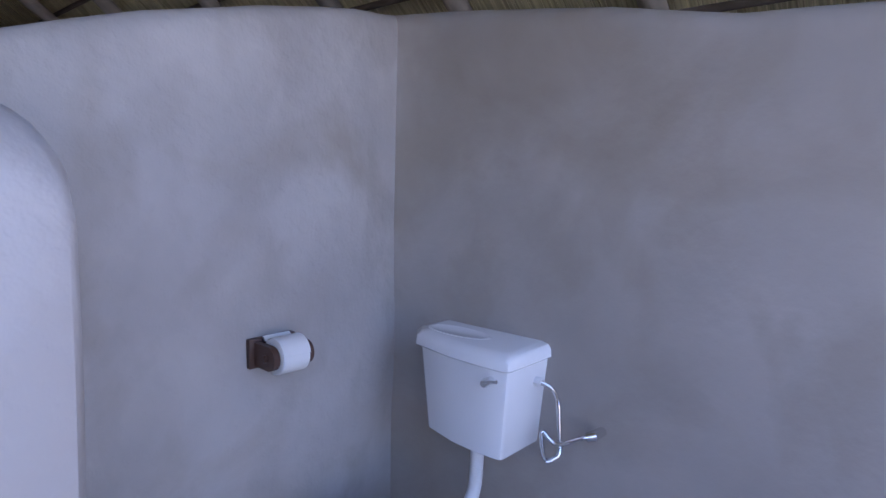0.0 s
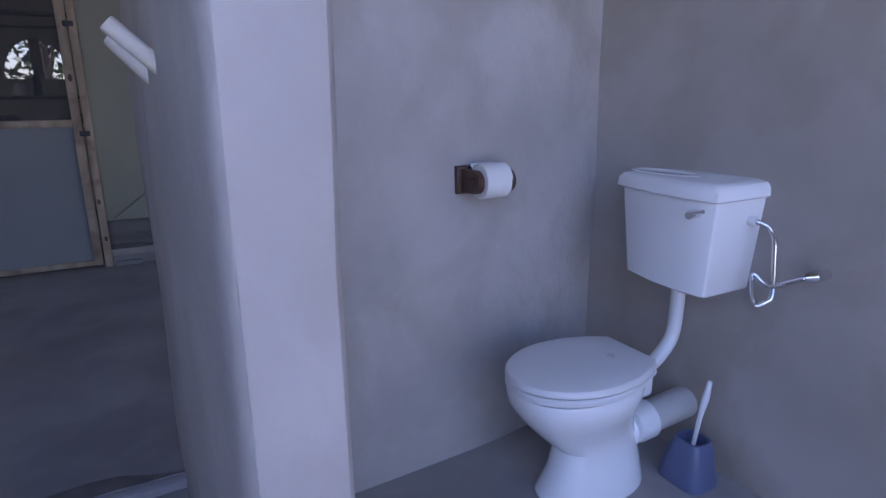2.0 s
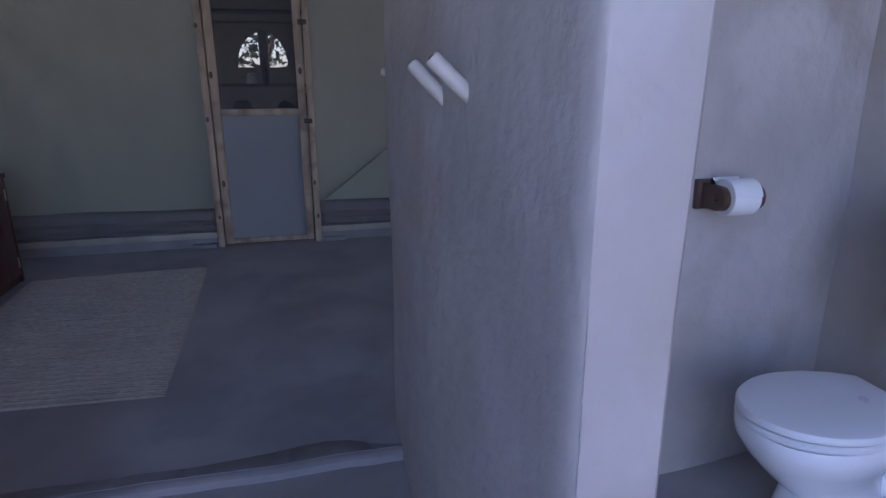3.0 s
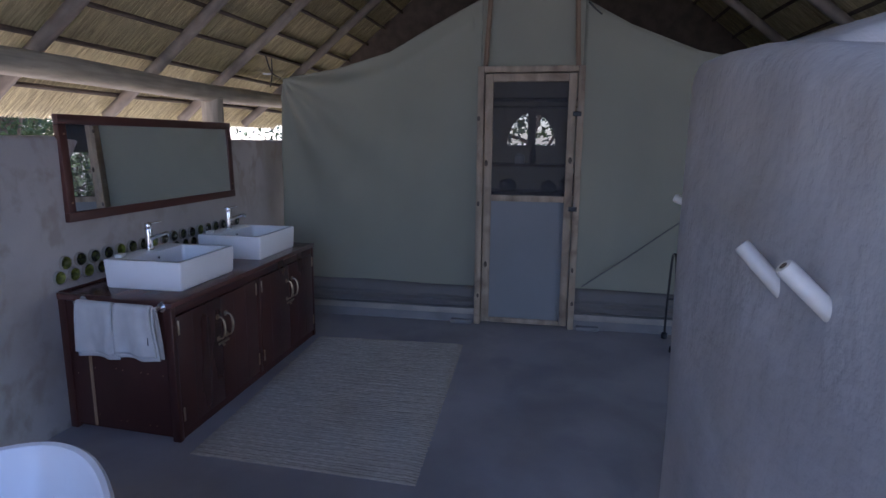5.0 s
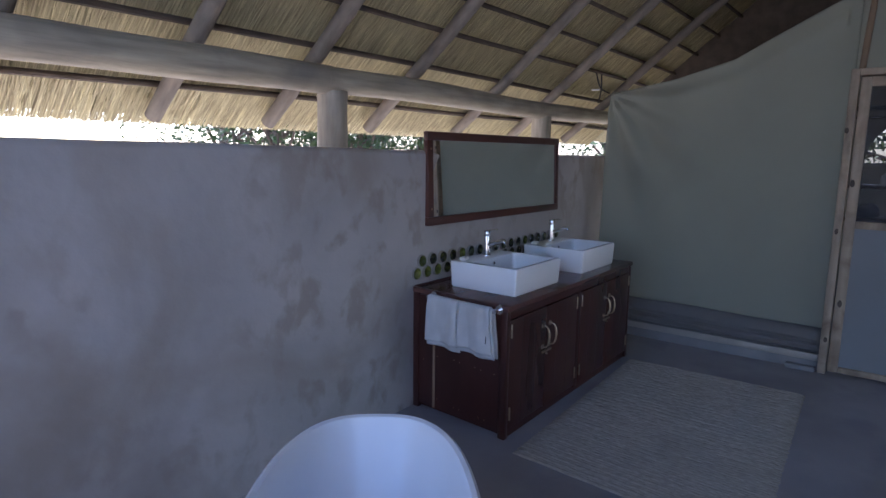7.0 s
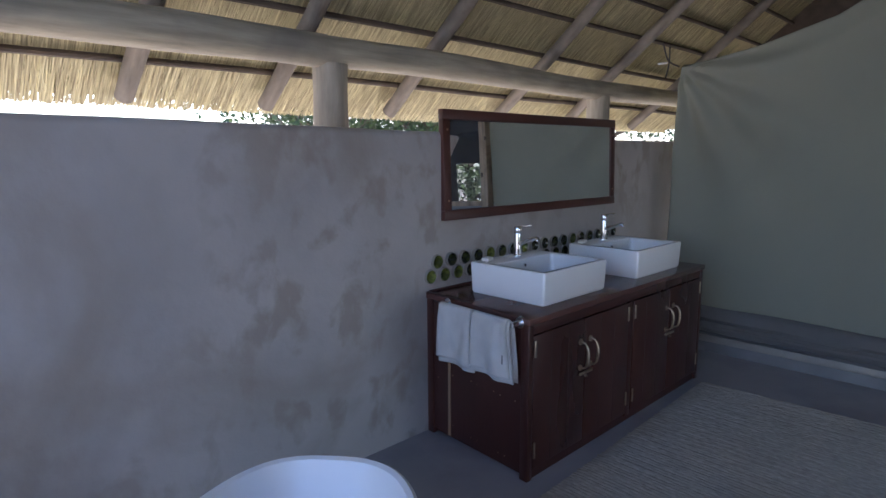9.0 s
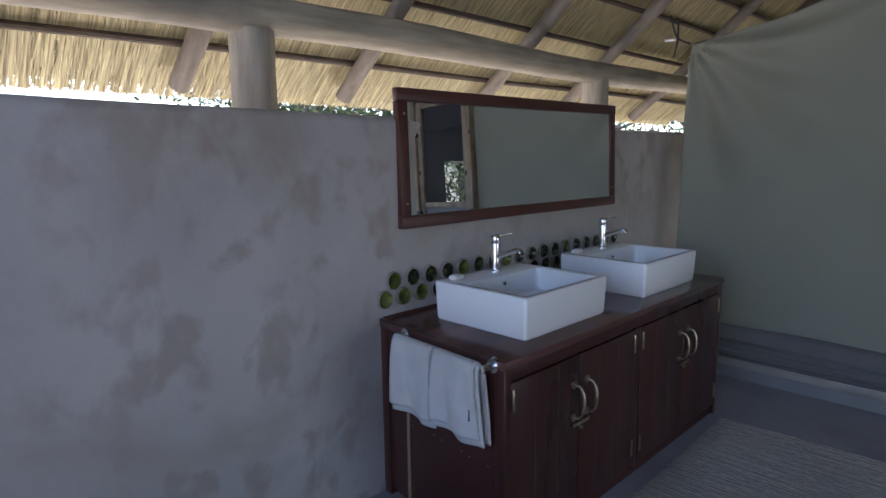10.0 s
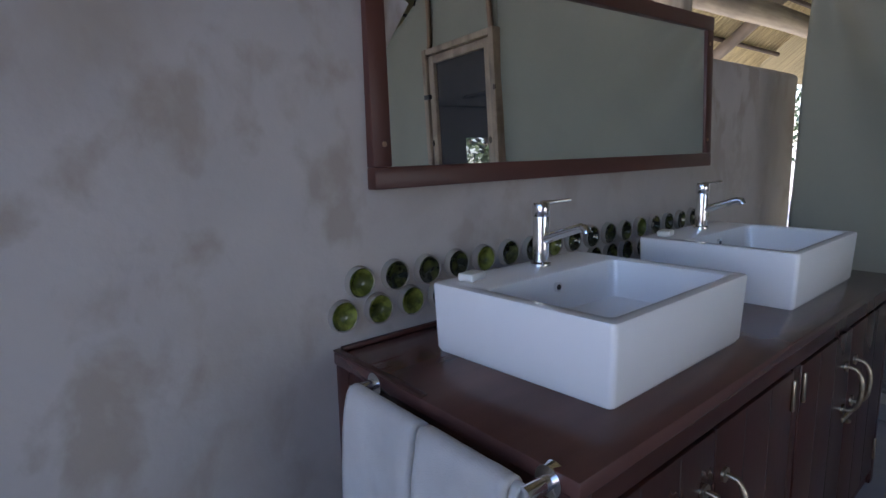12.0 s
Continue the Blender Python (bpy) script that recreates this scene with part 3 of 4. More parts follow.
for y, z in ((-hw + 0.012, 1.70), (-hw + 0.02, 1.02), (-li + 0.03, 0.52), (hw - 0.03, 0.50), (-li + 0.02, 1.35), (li - 0.03, 1.38), (-hw + 0.03, 0.25), (hw - 0.02, 0.22)):
    b = bmesh.new()
    bmesh.ops.create_icosphere(b, subdivisions=2, radius=1.0)
    for v in b.verts:
        v.co = Vector((0.046 + v.co.x * 0.007, y + v.co.y * 0.014, z + v.co.z * 0.026 * (1 + 0.3 * noise.noise(v.co * 2 + Vector((0, y, z))))))
    part("knot", b, M_LATH, door, "dark knot")
for sgn in (-1, 1):
    y = (DY0 + DY1) / 2 + sgn * (hw - 0.055)
    bm = log((TX + 0.03, y, DTOP + 0.002), (TX + 0.03, y - sgn * 0.05, 3.0), 0.02, 0.018, seed=3 + sgn, wobble=0.012)
    thing("gable_pole", bm, M_STRIP, "thin brown pole rising above the door frame", "pole", group="gable poles")
# straps and cords on the canvas
bm = tube(smooth_line([(TX + 0.035, -0.77, 0.36), (TX + 0.03, -0.45, 0.60), (TX + 0.03, 0.0, 0.95)], 8), 0.006, 6)
thing("guy_strap", bm, M_FLAP, "thin grey strap running up the canvas", "strap")
for y, z, y2, z2 in ((-1.25, 2.80, -1.28, 2.70), (-0.82, 2.56, -0.72, 2.47), (0.35, 2.02, 0.2, 2.08)):
    bm = tube(smooth_line([(TX + 0.03, y, z), (TX + 0.05, (y + y2) / 2, (z + z2) / 2 - 0.01), (TX + 0.035, y2, z2)], 4), 0.007, 6)
    thing("canvas_tie", bm, M_ROPE, "short dark cord tied to the canvas", "cord", group="canvas cords")
clamp = empty("corner_clamp", (TX + 0.03, -3.38, 2.06), "dark cord and white clip tying canvas corner", "clip")
part("clip", box(-0.008, 0.015, -0.10, -0.03, 0.0, 0.014, 0.005), M_PLASTIC, clamp, "white plastic clip")
part("cord", tube(smooth_line([(0, 0.06, -0.03), (0.01, -0.02, 0.02), (0.02, -0.06, 0.15)], 5), 0.006, 6), M_ROPE, clamp)
part("cord", tube(smooth_line([(0, -0.04, -0.10), (0.02, -0.01, 0.0), (0.0, -0.02, 0.13)], 5), 0.006, 6), M_ROPE, clamp)

# tent room behind the door
TB = -9.0
bm = box(TB - 0.2, TX - 0.08, -3.6, 1.25, -0.08, -0.002)
thing("floor_tent", bm, M_FLOOR, "grey floor of the dim tent room", "floor", kind="structure")


def panel_with_hole(name, axis, at, u0, u1, z0, z1, holes, label):
    """A flat sheet of cloth with rectangular openings."""
    us = sorted({u0, u1, *[h[0] for h in holes], *[h[1] for h in holes]})
    zs = sorted({z0, z1, *[h[2] for h in holes], *[h[3] for h in holes]})
    b = bmesh.new()
    for a, c in zip(us, us[1:]):
        for d, e in zip(zs, zs[1:]):
            if any(h[0] <= a and c <= h[1] and h[2] <= d and e <= h[3] for h in holes):
                continue
            q = ((a, d), (c, d), (c, e), (a, e))
            b.faces.new([b.verts.new((at, u, z) if axis == "x" else (u, at, z)) for u, z in q])
    bmesh.ops.remove_doubles(b, verts=b.verts, dist=0.0001)
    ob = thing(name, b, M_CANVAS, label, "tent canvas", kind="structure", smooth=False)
    ob.modifiers.new("cloth", "SOLIDIFY").thickness = 0.006
    return ob


WY0, WY1, WZ0 = -1.68, -1.02, 1.47
panel_with_hole("wall_tent_back", "x", TB, -3.3, 1.22, -0.05, 2.02, [(WY0, WY1, WZ0, WZ0 + 0.46)], "dim canvas back wall of the tent")
panel_with_hole("wall_tent_side", "y", 1.22, TB, TX, -0.05, 1.98, [(-8.42, -7.44, 0.97, 1.60)], "dim canvas side wall of the tent")
# its opening is unseen, added to brighten the tent room with daylight
panel_with_hole("wall_tent_side_far", "y", -3.30, TB, TX - 0.02, -0.05, 1.98, [(-8.4, -6.4, 0.4, 1.6)], "dim canvas side wall of the tent")
rows = []
for i in range(25):
    y = -3.31 + 4.53 * i / 24
    rows.append([(TX - 0.02, y, canvas_top(y) - 0.005), (TB, y, canvas_top(y) - 0.005)])
bm = loft(rows, close=False, cap0=False, cap1=False)
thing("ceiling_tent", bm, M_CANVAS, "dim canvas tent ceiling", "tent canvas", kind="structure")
b = bmesh.new()
b.faces.new([b.verts.new((TB, y, canvas_top(y) if 0 < k < 24 else 2.0)) for k, y in enumerate(-3.3 + 4.52 * k / 24 for k in range(25))])
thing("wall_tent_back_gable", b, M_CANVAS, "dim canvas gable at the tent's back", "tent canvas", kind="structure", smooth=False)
win = empty("window_1", (TB + 0.02, (WY0 + WY1) / 2, WZ0), "arched tent window with folded cloth divider", "window")
win["kind"] = "structure"
for sgn in (-1, 1):
    ring = [(0, sgn * 0.34, 0)] + [(0, sgn * 0.33 * math.sin(a), 0.44 * math.cos(a)) for a in (math.pi / 2 * k / 8 for k in range(8, -1, -1))] + [(0, 0, 0.48), (0, sgn * 0.34, 0.48)]
    b = bmesh.new()
    b.faces.new([b.verts.new(p) for p in ring])
    r = bmesh.ops.extrude_face_region(b, geom=b.faces[:])
    bmesh.ops.translate(b, verts=[v for v in r["geom"] if isinstance(v, bmesh.types.BMVert)], vec=(0.02, 0, 0))
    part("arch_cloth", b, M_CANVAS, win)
part("divider", box(0, 0.03, -0.05, 0.06, 0, 0.47, 0.008), M_FLAP, win, "folded grey cloth")
shelf = empty("tent_shelf", (-7.6, -1.2, 0), "dark shelf rack with two boards inside tent", "shelf")
part("board", box(-0.18, 0.18, -0.75, 0.75, 1.235, 1.27, 0.004), M_WOOD, shelf)
part("board", box(-0.18, 0.18, -0.75, 0.75, 0.92, 0.955, 0.004), M_WOOD, shelf)
for y in (-0.73, 0.73):
    for x in (-0.16, 0.16):
        part("upright", box(x - 0.02, x + 0.02, y - 0.02, y + 0.02, 0, 1.27, 0.003), M_WOOD, shelf)
for x, y, s in ((-7.58, -1.55, 0.11), (-7.55, -1.08, 0.10), (-7.6, -0.80, 0.16)):
    b = bmesh.new()
    bmesh.ops.create_icosphere(b, subdivisions=3, radius=s)
    for v in b.verts:
        v.co *= 1 + 0.25 * noise.noise(v.co * 9 + Vector((x, y, 0)))
        v.co.z = max(v.co.z * 0.8, -s * 0.5) + s * 0.5
    ob = thing("bag", b, M_BAG, "dark soft bag on the tent shelf", "bag", group="bags on the shelf")
    ob.location = (x, y, 0.956)
b = lathe([(0.05, 0), (0.055, 0.01), (0.055, 0.09), (0.03, 0.10), (0.03, 0.115)], 18)
ob = thing("white_jar", b, M_PLASTIC, "small white jar on the tent shelf", "jar")
ob.location = (-7.5, -1.42, 1.271)
b = lathe([(0.03, 0), (0.034, 0.01), (0.034, 0.16), (0.014, 0.2), (0.014, 0.25)], 18)
ob = thing("dark_bottle", b, M_BAG, "dark bottle on the tent shelf", "bottle")
ob.location = (-7.5, -1.27, 1.271)

thing("tent_crossbar", log((-6.6, -2.6, 1.93), (-6.6, 0.2, 1.93), 0.022, 0.02, seed=91), M_BAG, "dark cross bar under the tent ceiling", "bar")
thing("tent_crossbar", log((-7.4, -2.6, 1.90), (-7.4, 0.2, 1.90), 0.012, 0.012, seed=92), M_BAG, "thin dark cross bar under the tent ceiling", "bar")
for y, y2 in ((-1.62, -1.53), (-0.98, -1.02)):
    thing("hanging_cord", tube(smooth_line([(-7.4, y, 1.9), (-7.41, (y + y2) / 2, 1.72), (-7.42, y2, 1.45)], 5), 0.006, 6), M_FLAP, "grey cord hanging from the tent cross bar", "cord", group="hanging cords")

# black rack by the canvas
rack = empty("wire_rack", (-5.10, -0.12, 0), "black wire rack with arched side frames", "rack")
for y in (0.0, 0.42):
    pts = [(0.17, y, 0.05), (0.14, y, 0.35), (0.10, y, 0.62), (0.05, y, 0.70), (-0.02, y, 0.705), (-0.08, y, 0.64), (-0.13, y, 0.35), (-0.16, y, 0.05)]
    part("side_frame", tube(smooth_line(pts, 5), 0.009, 8), M_IRON, rack)
    for x in (0.17, -0.16):
        part("foot", lathe([(0.012, 0), (0.024, 0.008), (0.024, 0.045), (0.010, 0.055)], 12, (x, y, 0)), M_IRON, rack)
for x, z in ((0.05, 0.70), (-0.04, 0.70), (0.10, 0.60), (0.143, 0.33), (-0.13, 0.33), (0.165, 0.12)):
    part("rung", tube([(x, 0, z), (x, 0.42, z)], 0.008, 8), M_IRON, rack)

# ---- pegs on the partition ----
for base, tip in (((-1.447, -0.633, 1.283), (-1.449, -0.708, 1.354)), ((-1.632, -0.638, 1.274), (-1.664, -0.702, 1.348)), ((-2.60, -0.58, 1.325), (-2.625, -0.635, 1.345))):
    d = (Vector(tip) - Vector(base)).normalized()
    bm = tube([Vector(base) - d * 0.03, Vector(base), Vector(tip) - d * 0.004, Vector(tip)], [0.015, 0.015, 0.0145, 0.0125], 14)
    peg = thing("coat_peg", bm, M_PEG, "pale hollow cane peg angled out of plaster wall", "peg", group="wall pegs")
    # flat dark disc paints the shade inside the cane
    part("bore", tube([Vector(tip) - d * 0.003, Vector(tip) + d * 0.0008], 0.006, 12), M_LATH, peg, "dark disc for the shade in the hollow end")

# ---- toilet ----
TXC = -1.60
toilet = empty("toilet", (TXC - 0.018, 0.445, LOW), "white ceramic toilet pan with closed lid", "toilet")


def egg(cx, cy, a, front, back, z, n=36, p=2.3):
    """Oval ring, blunt at the back (towards +y)."""
    out = []
    for k in range(n):
        t = 2 * math.pi * k / n
        c, s = math.cos(t), math.sin(t)
        e = 2 / p
        x = a * math.copysign(abs(c) ** e, c)
        y = (back if s > 0 else front) * math.copysign(abs(s) ** e, s)
        out.append((cx + x, cy + y, z))
    return out


pan = [egg(0, 0.1, 0.122, 0.20, 0.20, 0.0), egg(0, 0.1, 0.124, 0.203, 0.20, 0.012), egg(0, 0.1, 0.100, 0.16, 0.19, 0.09), egg(0, 0.09, 0.088, 0.13, 0.18, 0.17),
       egg(0, 0.06, 0.105, 0.165, 0.19, 0.23), egg(0, 0.03, 0.145, 0.20, 0.20, 0.30), egg(0, 0.02, 0.172, 0.225, 0.215, 0.355), egg(0, 0.02, 0.178, 0.232, 0.22, 0.393),
       egg(0, 0.02, 0.174, 0.228, 0.218, 0.408)]
part("pan", loft(pan), M_CERAMIC, toilet, "glossy white ceramic pan")
part("horn", box(-0.07, 0.07, 0.20, 0.30, 0.30, 0.385, 0.02, 3), M_CERAMIC, toilet)
part("trap", tube(smooth_line([(0.0, 0.16, 0.10), (0.0, 0.22, 0.14), (0.0, 0.30, 0.175)], 6), 0.062, 18), M_CERAMIC, toilet)


def lid_ring(k, z, back=0.235):
    """Round front, straight tapered flanks and a cut-off back edge."""
    out = []
    for i in range(25):
        t = math.pi * (1 + i / 24)
        out.append((k * 0.186 * math.cos(t), 0.02 + k * 0.244 * math.sin(t), z))
    return out + [(k * 0.176, 0.02 + k * 0.09, z), (k * 0.145, 0.02 + k * 0.175, z), (k * 0.105, 0.02 + k * back, z), (-k * 0.105, 0.02 + k * back, z), (-k * 0.145, 0.02 + k * 0.175, z), (-k * 0.176, 0.02 + k * 0.09, z)]


part("seat", loft([lid_ring(0.965, 0.411), lid_ring(0.995, 0.417), lid_ring(0.995, 0.428), lid_ring(0.965, 0.434)]), M_PLASTIC, toilet, "white plastic seat")
part("lid", loft([lid_ring(0.96, 0.437), lid_ring(1.0, 0.442), lid_ring(1.0, 0.453), lid_ring(0.975, 0.461), lid_ring(0.9, 0.465), lid_ring(0.4, 0.467)]), M_PLASTIC, toilet, "white plastic lid, closed")
for x in (-0.075, 0.075):
    part("hinge", tube([(x - 0.03, 0.25, 0.414), (x + 0.03, 0.25, 0.414)], 0.012, 12), M_PLASTIC, toilet)
bm = tube([(TXC, 0.70, 0.145), (TXC, 0.72, 0.147), (TXC, 0.775, 0.15)], [0.062, 0.068, 0.068], 24)
soil = empty("soil_pipe", (0, 0, 0), "grey plastic soil pipe from toilet into wall", "pipe")
part("collar", bm, M_PLASTIC, soil, "white rubber collar")
part("pipe", tube([(TXC, 0.775, 0.15), (TXC, 1.0, 0.16)], 0.056, 24), M_PVC, soil)
cistern = empty("cistern", (-0.02, 0, -0.005), "white ceramic cistern mounted high on the wall", "cistern")


def tank(x0, x1, yf, yb, z, ch):
    return [(x0, yb, z), (x0, yf + ch, z), (x0 + ch * 0.25, yf + ch * 0.35, z), (x0 + ch, yf, z), (x1 - ch, yf, z), (x1 - ch * 0.25, yf + ch * 0.35, z), (x1, yf + ch, z), (x1, yb, z)]


def cistern_ring(x0, x1, yf, z):
    """Deep tank plan: facet at each front corner, bowed front, straight sides."""
    x0, x1, yf = x0 + 0.006, x1 - 0.013, yf + 0.012
    w = x1 - x0
    return [(x0, 0.99, z), (x0, yf + 0.095, z), (x0 + 0.05, yf + 0.04, z), (x0 + 0.062, yf + 0.032, z), (x0 + w * 0.5, yf, z),
            (x1 - 0.10, yf - 0.006, z), (x1 - 0.016, yf - 0.001, z), (x1 - 0.004, yf + 0.005, z), (x1, yf + 0.018, z), (x1, 0.99, z)]


b = loft([cistern_ring(-1.79, -1.395, 0.765, 0.642), cistern_ring(-1.795, -1.388, 0.752, 0.65), cistern_ring(-1.826, -1.362, 0.738, 0.955)])
part("tank", b, M_CERAMIC, cistern)
b = loft([cistern_ring(-1.832, -1.357, 0.728, 0.940), cistern_ring(-1.838, -1.350, 0.722, 0.946), cistern_ring(-1.836, -1.352, 0.725, 0.972), cistern_ring(-1.826, -1.362, 0.738, 0.986),
          cistern_ring(-1.80, -1.39, 0.765, 0.992)])
part("tank_lid", b, M_CERAMIC, cistern)
b = bmesh.new()
loft([[(-1.66 + a * math.cos(t), 0.86 + a * 0.42 * math.sin(t), z) for t in (2 * math.pi * k / 28 for k in range(28))] for a, z in ((0.135, 0.9915), (0.128, 0.9955), (0.118, 0.9945), (0.11, 0.9925))], cap0=False, bm=b)
part("lid_dish", b, M_CERAMIC, cistern)
part("lever_hub", tube([(-1.435, 0.755, 0.903), (-1.435, 0.722, 0.902), (-1.435, 0.708, 0.90)], [0.013, 0.014, 0.011], 14), M_CHROME, cistern, "chrome lever hub")
part("lever", tube(smooth_line([(-1.435, 0.712, 0.902), (-1.415, 0.706, 0.912), (-1.38, 0.70, 0.922)], 4), [0.005] * 8 + [0.006], 10), M_CHROME, cistern, "chrome lever")
TXF = TXC - 0.015
flush = tube(smooth_line([(TXF, 0.90, 0.66), (TXF, 0.90, 0.52), (TXF, 0.885, 0.42), (TXF, 0.82, 0.355), (TXF, 0.74, 0.33), (TXF, 0.66, 0.325)], 6), 0.024, 18)
thing("flush_pipe", flush, M_PLASTIC, "white bent flush pipe between cistern and pan", "pipe")
hose = empty("supply_hose", (-0.018, 0, 0), "braided steel water hose looped to a valve", "hose")
pts = smooth_line([(-1.385, 0.92, 0.868), (-1.349, 0.92, 0.866), (-1.318, 0.92, 0.853), (-1.300, 0.92, 0.82), (-1.293, 0.92, 0.76), (-1.286, 0.918, 0.70), (-1.287, 0.92, 0.654), (-1.305, 0.92, 0.632), (-1.326, 0.92, 0.616), (-1.339, 0.92, 0.622), (-1.349, 0.92, 0.655), (-1.354, 0.92, 0.692), (-1.345, 0.918, 0.708), (-1.320, 0.91, 0.697), (-1.285, 0.903, 0.691), (-1.24, 0.908, 0.713), (-1.192, 0.92, 0.74)], 12)
rad = [0.0085 if (k % 2) else 0.0068 for k in range(len(pts))]
part("braid", tube(pts, rad, 10), M_CHROME, hose, "ribbed steel braid")
part("valve", tube([(-1.195, 0.915, 0.738), (-1.178, 0.925, 0.744), (-1.172, 0.985, 0.746)], [0.014, 0.017, 0.015], 14), M_CHROME, hose)
part("inlet_nut", tube([(-1.41, 0.92, 0.869), (-1.362, 0.92, 0.867)], 0.016, 8), M_PLASTIC, hose, "white plastic nut")
brush = empty("toilet_brush", (-1.47, 0.85, LOW), "white toilet brush in a blue plastic holder", "toilet brush")


def rect(cx, cy, a, b, z, n=24, p=4):
    return egg(cx, cy, a, b, b, z, n, p)


part("holder", loft([rect(0, 0, 0.085, 0.07, 0), rect(0, 0, 0.086, 0.071, 0.02), rect(0, 0.01, 0.06, 0.055, 0.12), rect(0, 0.012, 0.05, 0.045, 0.15), rect(0, 0.012, 0.042, 0.038, 0.15), rect(0, 0.012, 0.04, 0.036, 0.11)]), M_BLUE, brush, "blue plastic holder")
part("handle", tube([(0, 0.01, 0.09), (0, 0.035, 0.22), (0, 0.055, 0.29), (0, 0.068, 0.345)], [0.007, 0.008, 0.013, 0.008], 12), M_PLASTIC, brush, "white handle")
holder = empty("paper_holder", (-1.965, 0.325, 0.975), "dark wooden toilet paper holder on the wall", "paper holder")
part("backboard", box(-0.02, 0.012, -0.098, 0.062, -0.045, 0.045, 0.004), M_DARKWOOD, holder)
for y in (-0.072, 0.046):
    plan = [(0.0, -0.036), (0.0, 0.036)] + [(0.07 + 0.036 * math.sin(a), 0.036 * math.cos(a)) for a in (math.pi * k / 10 for k in range(11))]
    b = loft([[(0.012 + u, y - 0.010, v) for u, v in plan], [(0.012 + u, y + 0.010, v) for u, v in plan]])
    part("arm", b, M_DARKWOOD, holder)
part("spindle", tube([(0.075, -0.094, 0.0), (0.075, 0.058, 0.0)], 0.011, 12), M_DARKWOOD, holder)
b = tube([(0.075, -0.058, 0), (0.075, -0.057, 0), (0.075, 0.033, 0), (0.075, 0.034, 0)], [0.051, 0.054, 0.054, 0.051], 32)
roll = thing("paper_roll", b, M_PAPER, "white toilet paper roll on the holder", "toilet paper")
roll.location = holder.location
arc = [(0.075 + 0.056 * math.cos(a), 0.056 * math.sin(a)) for a in (radians(10 + 14 * k) for k in range(10))] + [(0.018, 0.052), (0.016, 0.036)]
b = loft([[(x, y, z) for x, z in arc] + [(x + 0.001, y, z + 0.0012) for x, z in reversed(arc)] for y in (-0.058, -0.01, 0.034)])
part("loose_sheet", b, M_PAPER, roll)

# ---- bathtub ----
tub = empty("bathtub", (-2.055, -2.825, LOW), "white freestanding oval bathtub with rolled rim", "bathtub")
tub.rotation_euler = (0, 0, radians(40.5))


def oval(l0, l1, w, z, n=64, p=2.85, inset=0.0):
    out = []
    for k in range(n):
        t = 2 * math.pi * k / n
        c, s = math.cos(t), math.sin(t)
        out.append(((l0 + l1) / 2 + ((l1 - l0) / 2 - inset) * math.copysign(abs(c) ** (2 / p), c), (w - inset) * math.copysign(abs(s) ** (2 / p), s), z))
    return out


RIM = 0.545
outer = [oval(0.22, 1.42, 0.25, 0.0), oval(0.19, 1.45, 0.27, 0.03), oval(0.10, 1.53, 0.31, 0.25), oval(0.03, 1.59, 0.335, RIM - 0.05), oval(0.0, 1.62, 0.352, RIM - 0.012),
         oval(0.002, 1.618, 0.35, RIM - 0.002), oval(0.012, 1.608, 0.34, RIM + 0.004), oval(0.028, 1.592, 0.325, RIM - 0.001), oval(0.038, 1.582, 0.315, RIM - 0.018), oval(0.10, 1.53, 0.29, 0.38), oval(0.20, 1.45, 0.255, 0.18), oval(0.28, 1.38, 0.20, 0.12), oval(0.45, 1.2, 0.1, 0.112)]
part("shell", loft(outer), M_TUB, tub, "glossy white shell")
part("drain", lathe([(0.0, 0), (0.03, 0), (0.03, 0.006), (0.02, 0.008)], 20, (0.8, 0, 0.112)), M_CHROME, tub, "chrome drain")

# ---- vanity ----
VX0, VX1, VY0, VY1, VT = -4.80, -3.04, -3.518, -2.84, 0.735
vanity = empty("vanity_cabinet", (0, 0, 0), "dark mahogany double vanity cabinet", "cabinet")
part("carcass", box(VX0 + 0.02, VX1 - 0.02, VY0, VY1 - 0.03, 0.015, VT - 0.03), M_WOOD, vanity)
for x in (VX0, VX1 - 0.03):
    part("end_panel", box(x, x + 0.022, VY0 + 0.04, VY1 - 0.05, 0.03, VT - 0.035, 0.002), M_WOOD, vanity, "dark end panel")
for x in (VX0, VX1 - 0.035):
    for y in (VY0, VY1 - 0.045):
        part("corner_post", box(x - 0.0, x + 0.035, y, y + 0.045, 0.0, VT - 0.03, 0.004), M_WOOD, vanity)
part("pale_strip", box(VX1 - 0.008, VX1 - 0.005, VY0 + 0.155, VY0 + 0.172, 0.03, VT - 0.3), M_SAP, vanity, "pale strip of sapwood")
for y, z in ((-3.44, 0.31), (-3.33, 0.35), (-3.20, 0.36), (-3.16, 0.355), (-3.05, 0.355), (-3.01, 0.35), (-2.92, 0.35), (-3.33, 0.09), (-3.20, 0.075), (-3.16, 0.075), (-3.02, 0.07), (-2.98, 0.07)):
    part("nail_head", tube([(VX1 - 0.010, y, z), (VX1 - 0.006, y, z)], 0.003, 8), M_SAP, vanity, "pale filled nail head")
doors = ((-3.075, -3.473, 1), (-3.477, -3.885, -1), (-3.94, -4.353, 1), (-4.357, -4.765, -1))
part("rail", box(VX0 + 0.03, VX1 - 0.03, VY1 - 0.03, VY1 - 0.004, VT - 0.075, VT - 0.032, 0.002), M_WOOD, vanity)
part("mullion", box(-3.937, -3.888, VY1 - 0.03, VY1 - 0.004, 0.03, VT - 0.077, 0.002), M_WOOD, vanity)
part("kick_board", box(VX0 + 0.03, VX1 - 0.03, VY1 - 0.04, VY1 - 0.012, 0.0, 0.045), M_WOOD, vanity)
